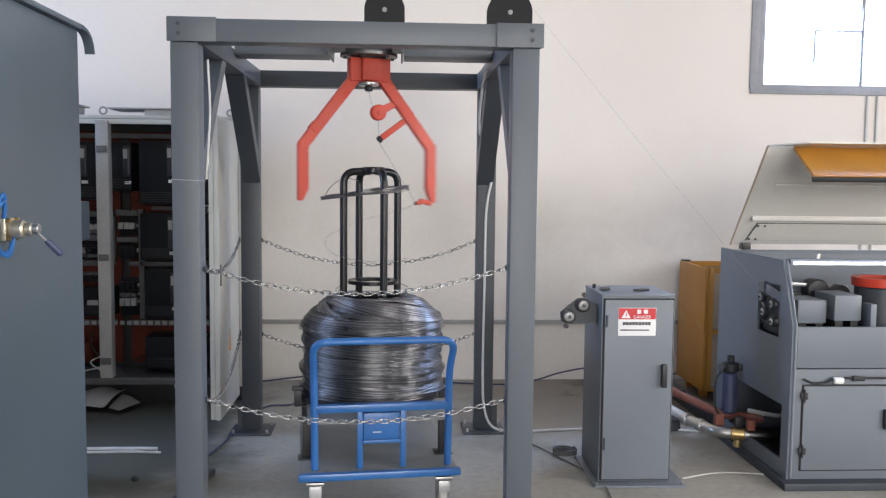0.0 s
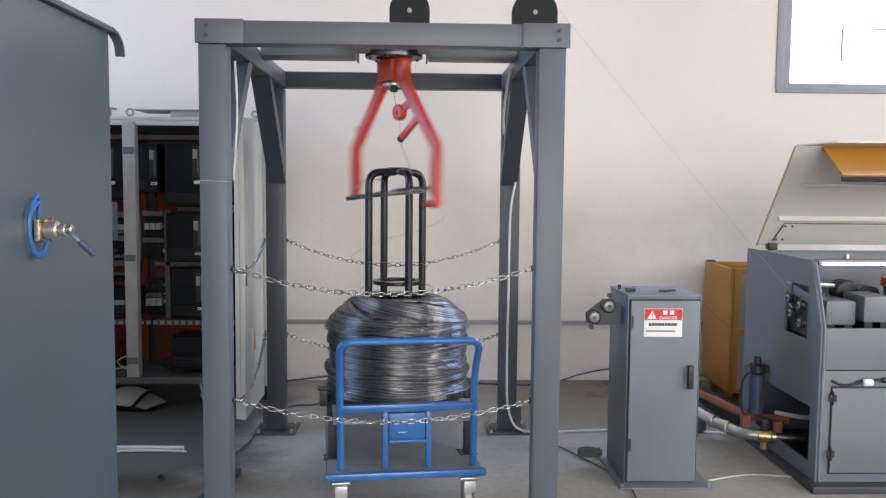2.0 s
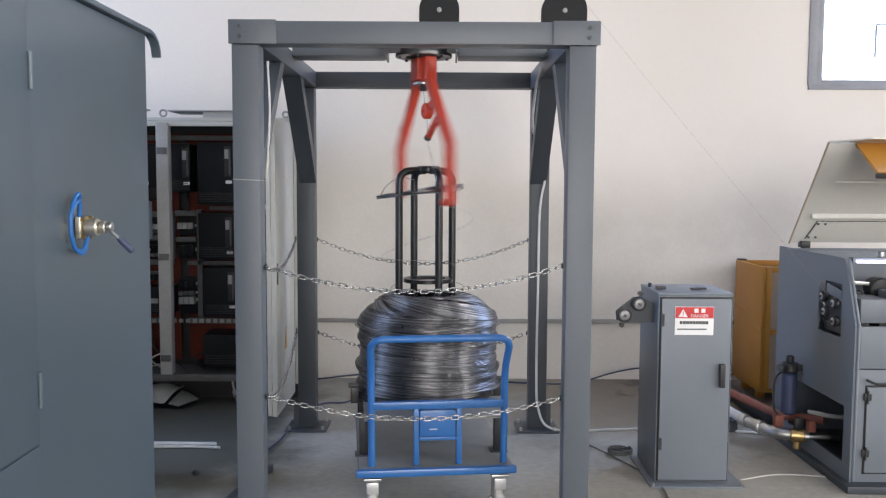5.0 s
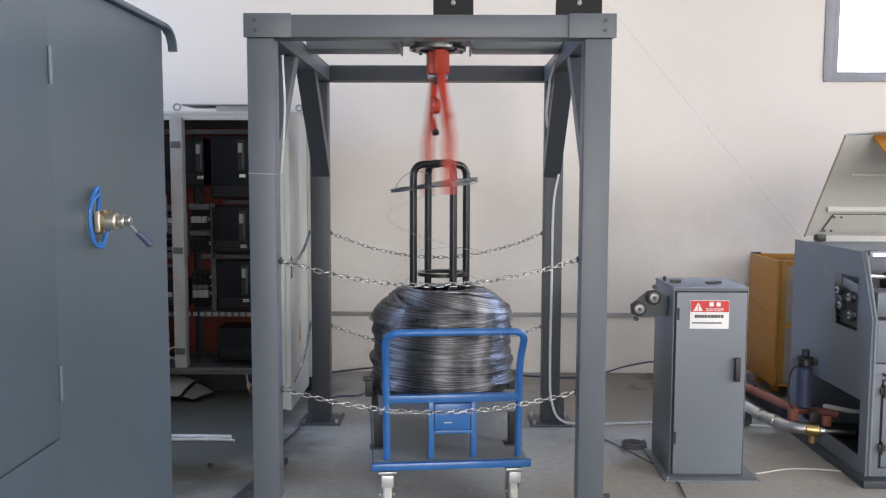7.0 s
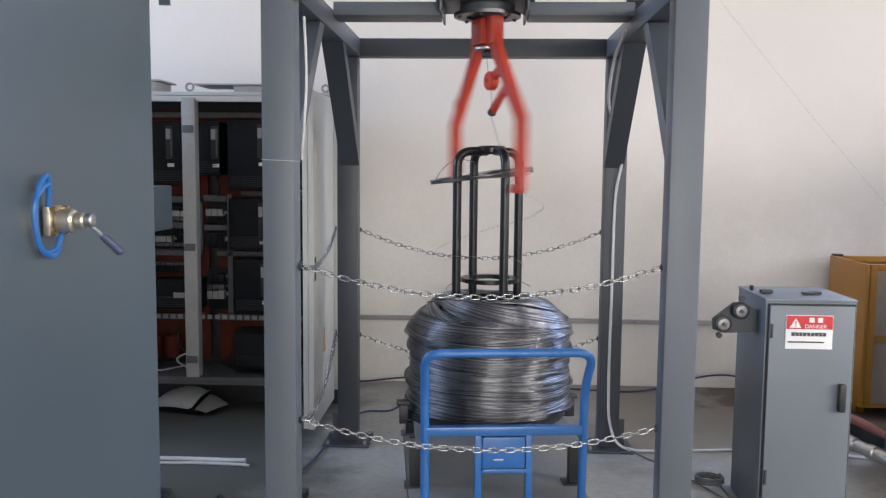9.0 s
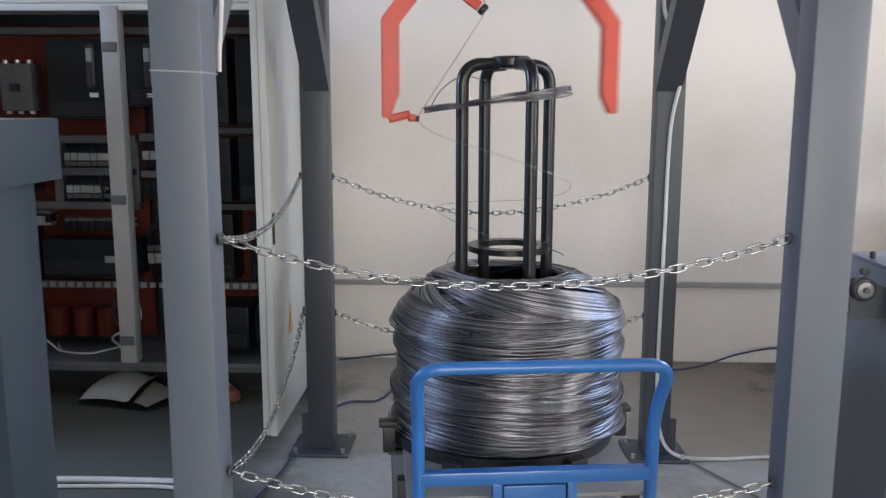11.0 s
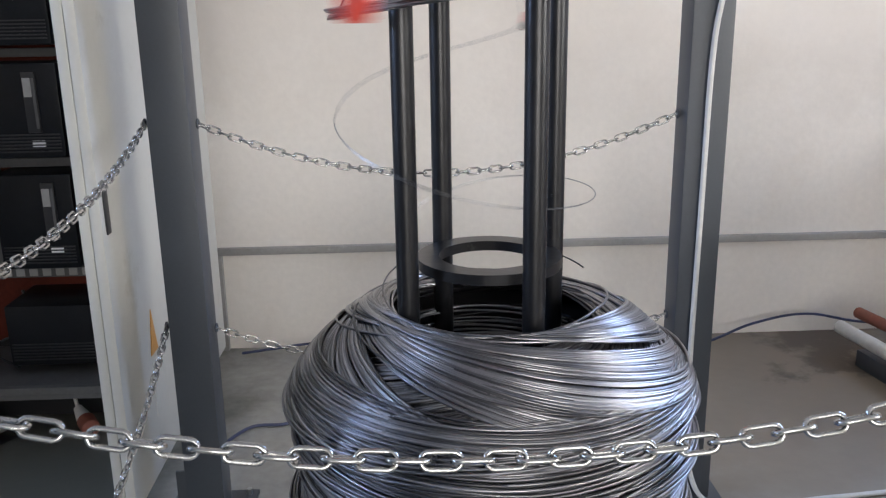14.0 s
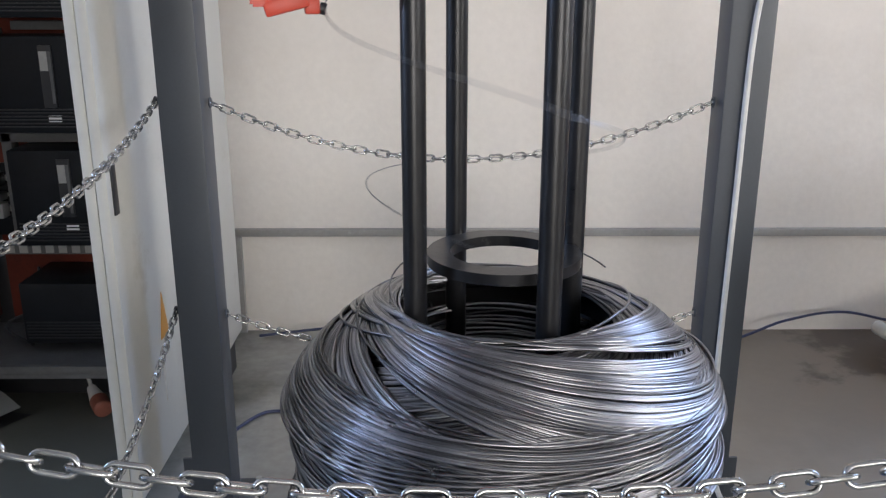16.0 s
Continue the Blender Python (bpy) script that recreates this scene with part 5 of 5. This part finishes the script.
part("valve_handle", Box(1.875, 1.92, 4.47, 4.50, 0.16, 0.225, bevel=0.006), M_BLACK, bv)
part("return_run", Tube([(1.625, 6.10, 0.17), (1.86, 4.66, 0.19), (2.05, 4.52, 0.20)], 0.024, 12), M_TERRA, pp, "rust-red pipe")
part("branch", Tube(smooth_path([(1.93, 4.44, 0.27), (2.02, 4.30, 0.28), (2.1, 4.25, 0.30)], 6), 0.012, 8), M_TRUNK, pp)
ft = thing("air_filter", "dark blue filter cylinder with a black head on the machine side", "filter", (1.885, 4.60, 0.2))
part("bowl", Cyl((1.885, 4.60, 0.215), (1.885, 4.60, 0.452), 0.042, 24, 0.012), M_CABB, ft)
part("head", Cyl((1.885, 4.60, 0.453), (1.885, 4.60, 0.505), 0.048, 20, 0.008), M_BLACK, ft)
part("gauge", Cyl((1.84, 4.585, 0.48), (1.815, 4.575, 0.48), 0.024, 14, 0.003), M_STEELD, ft)
part("knob", Cyl((1.885, 4.60, 0.506), (1.885, 4.60, 0.545), 0.021, 14, 0.005), M_BLACK, ft)
part("bracket", Box(1.92, 1.9545, 4.57, 4.63, 0.462, 0.496, bevel=0.003), M_BLACK, ft)
part("air_line", Tube(smooth_path([(1.845, 4.59, 0.465), (1.80, 4.58, 0.42), (1.79, 4.58, 0.33), (1.80, 4.585, 0.25), (1.82, 4.585, 0.212)], 6), 0.006, 8), M_RUB, ft)
sk = thing("steel_skid", "grey steel skid frame on the floor behind the machine", "skid", (1.75, 5.4, 0))
part("beam", Box(1.60, 1.68, 4.95, 5.95, 0.0, 0.07, bevel=0.005, turn=(0, 0, 6)), M_GREYD, sk)
part("beam", Box(1.94, 2.0, 5.05, 5.95, 0.0, 0.09, bevel=0.005), M_GREYD, sk)
part("beam", Box(1.66, 1.95, 5.5, 5.56, 0.072, 0.12, bevel=0.005), M_GREYD, sk)
# ---- yellow cupboard behind the machine ----
DX = 0.11
yc = thing("yellow_cupboard", "open-topped yellow-orange steel cupboard with tan boards", "cupboard", (2.2 + DX, 5.95, 0))
YF = 5.64
part("side_panel", Box(2.00 + DX, 2.02 + DX, YF, 6.18, 0.08, 0.985, bevel=0.003), M_YEL, yc)
part("side_brace", plate(bmesh.new(), [(1.997 + DX, YF + 0.01, 0.52), (1.997 + DX, YF + 0.01, 0.55), (1.997 + DX, 6.17, 0.66), (1.997 + DX, 6.17, 0.63)], (0.003, 0, 0)), M_YEL, yc)
part("rear_rail", Box(2.022 + DX, 2.728 + DX, 6.13, 6.1585, 0.945, 0.986, bevel=0.003), M_YEL, yc)
part("rear_panel", Box(2.022 + DX, 2.75 + DX, 6.16, 6.18, 0.08, 0.985), M_TAN, yc)
part("floor_panel", Box(2.022 + DX, 2.75 + DX, YF, 6.158, 0.08, 0.10), M_YEL, yc)
part("side_panel", Box(2.73 + DX, 2.75 + DX, YF, 6.158, 0.102, 0.985), M_YEL, yc)
for x0, x1 in ((2.0215, 2.062), (2.69, 2.7285)):
    part("front_stile", Box(x0 + DX, x1 + DX, YF - 0.004, YF + 0.03, 0.102, 0.985, bevel=0.004), M_YEL, yc)
for z0, z1 in ((0.945, 0.985), (0.50, 0.535)):
    part("front_rail", Box(2.063 + DX, 2.689 + DX, YF - 0.002, YF + 0.028, z0, z1, bevel=0.004), M_YEL, yc)
for z0, z1 in ((0.103, 0.499), (0.536, 0.86)):
    part("front_board", Box(2.063 + DX, 2.689 + DX, YF + 0.012, YF + 0.022, z0, z1), M_TAN, yc, "tan front board")
part("corner_catch", Box(2.005 + DX, 2.06 + DX, 6.12, 6.17, 0.987, 0.998), M_BLACK, yc)
for x in (2.05, 2.65):
    part("leg", Box(x + DX, x + 0.05 + DX, 5.80, 5.85, 0.0, 0.079), M_YEL, yc)
    part("leg", Box(x + DX, x + 0.05 + DX, 6.08, 6.13, 0.0, 0.079), M_YEL, yc)
yc.scale = (1, 1, 0.952)
for x in (3.58, 3.66):
    solo("wall_conduit", Tube([(x, WY - 0.012, 0.45), (x, WY - 0.012, 2.195)], 0.010, 8), M_CREAM, "cream painted conduit clipped up the wall", "conduit", kind="structure")


# ---- what moves ----
def motions():
    turn = [(0, 21), (0.5, -267), (1, -564), (1.5, -864), (2, -1132), (2.5, -1420), (3, -1703), (3.5, -1998), (4, -2307), (6.3, -3780), (6.5, -3901),
            (7, -4220), (7.5, -4541), (8, -4860), (8.5, -5170), (8.7, -5288), (10.8, -6532), (11, -6650), (11.5, -6922), (12, -7200), (12.5, -7454),
            (13, -7719), (13.5, -7970), (14, -8220), (14.5, -8470), (15, -8690), (15.5, -8930), (16, -9170)]
    ts, an = zip(*turn)
    rows = []
    for k in range(161):
        t = k / 10
        rows.append((t, pose(-0.155, 4.25, 0, 0, 0, float(np.interp(t, ts, an)))))
    walk(rotor, rows)


motions()
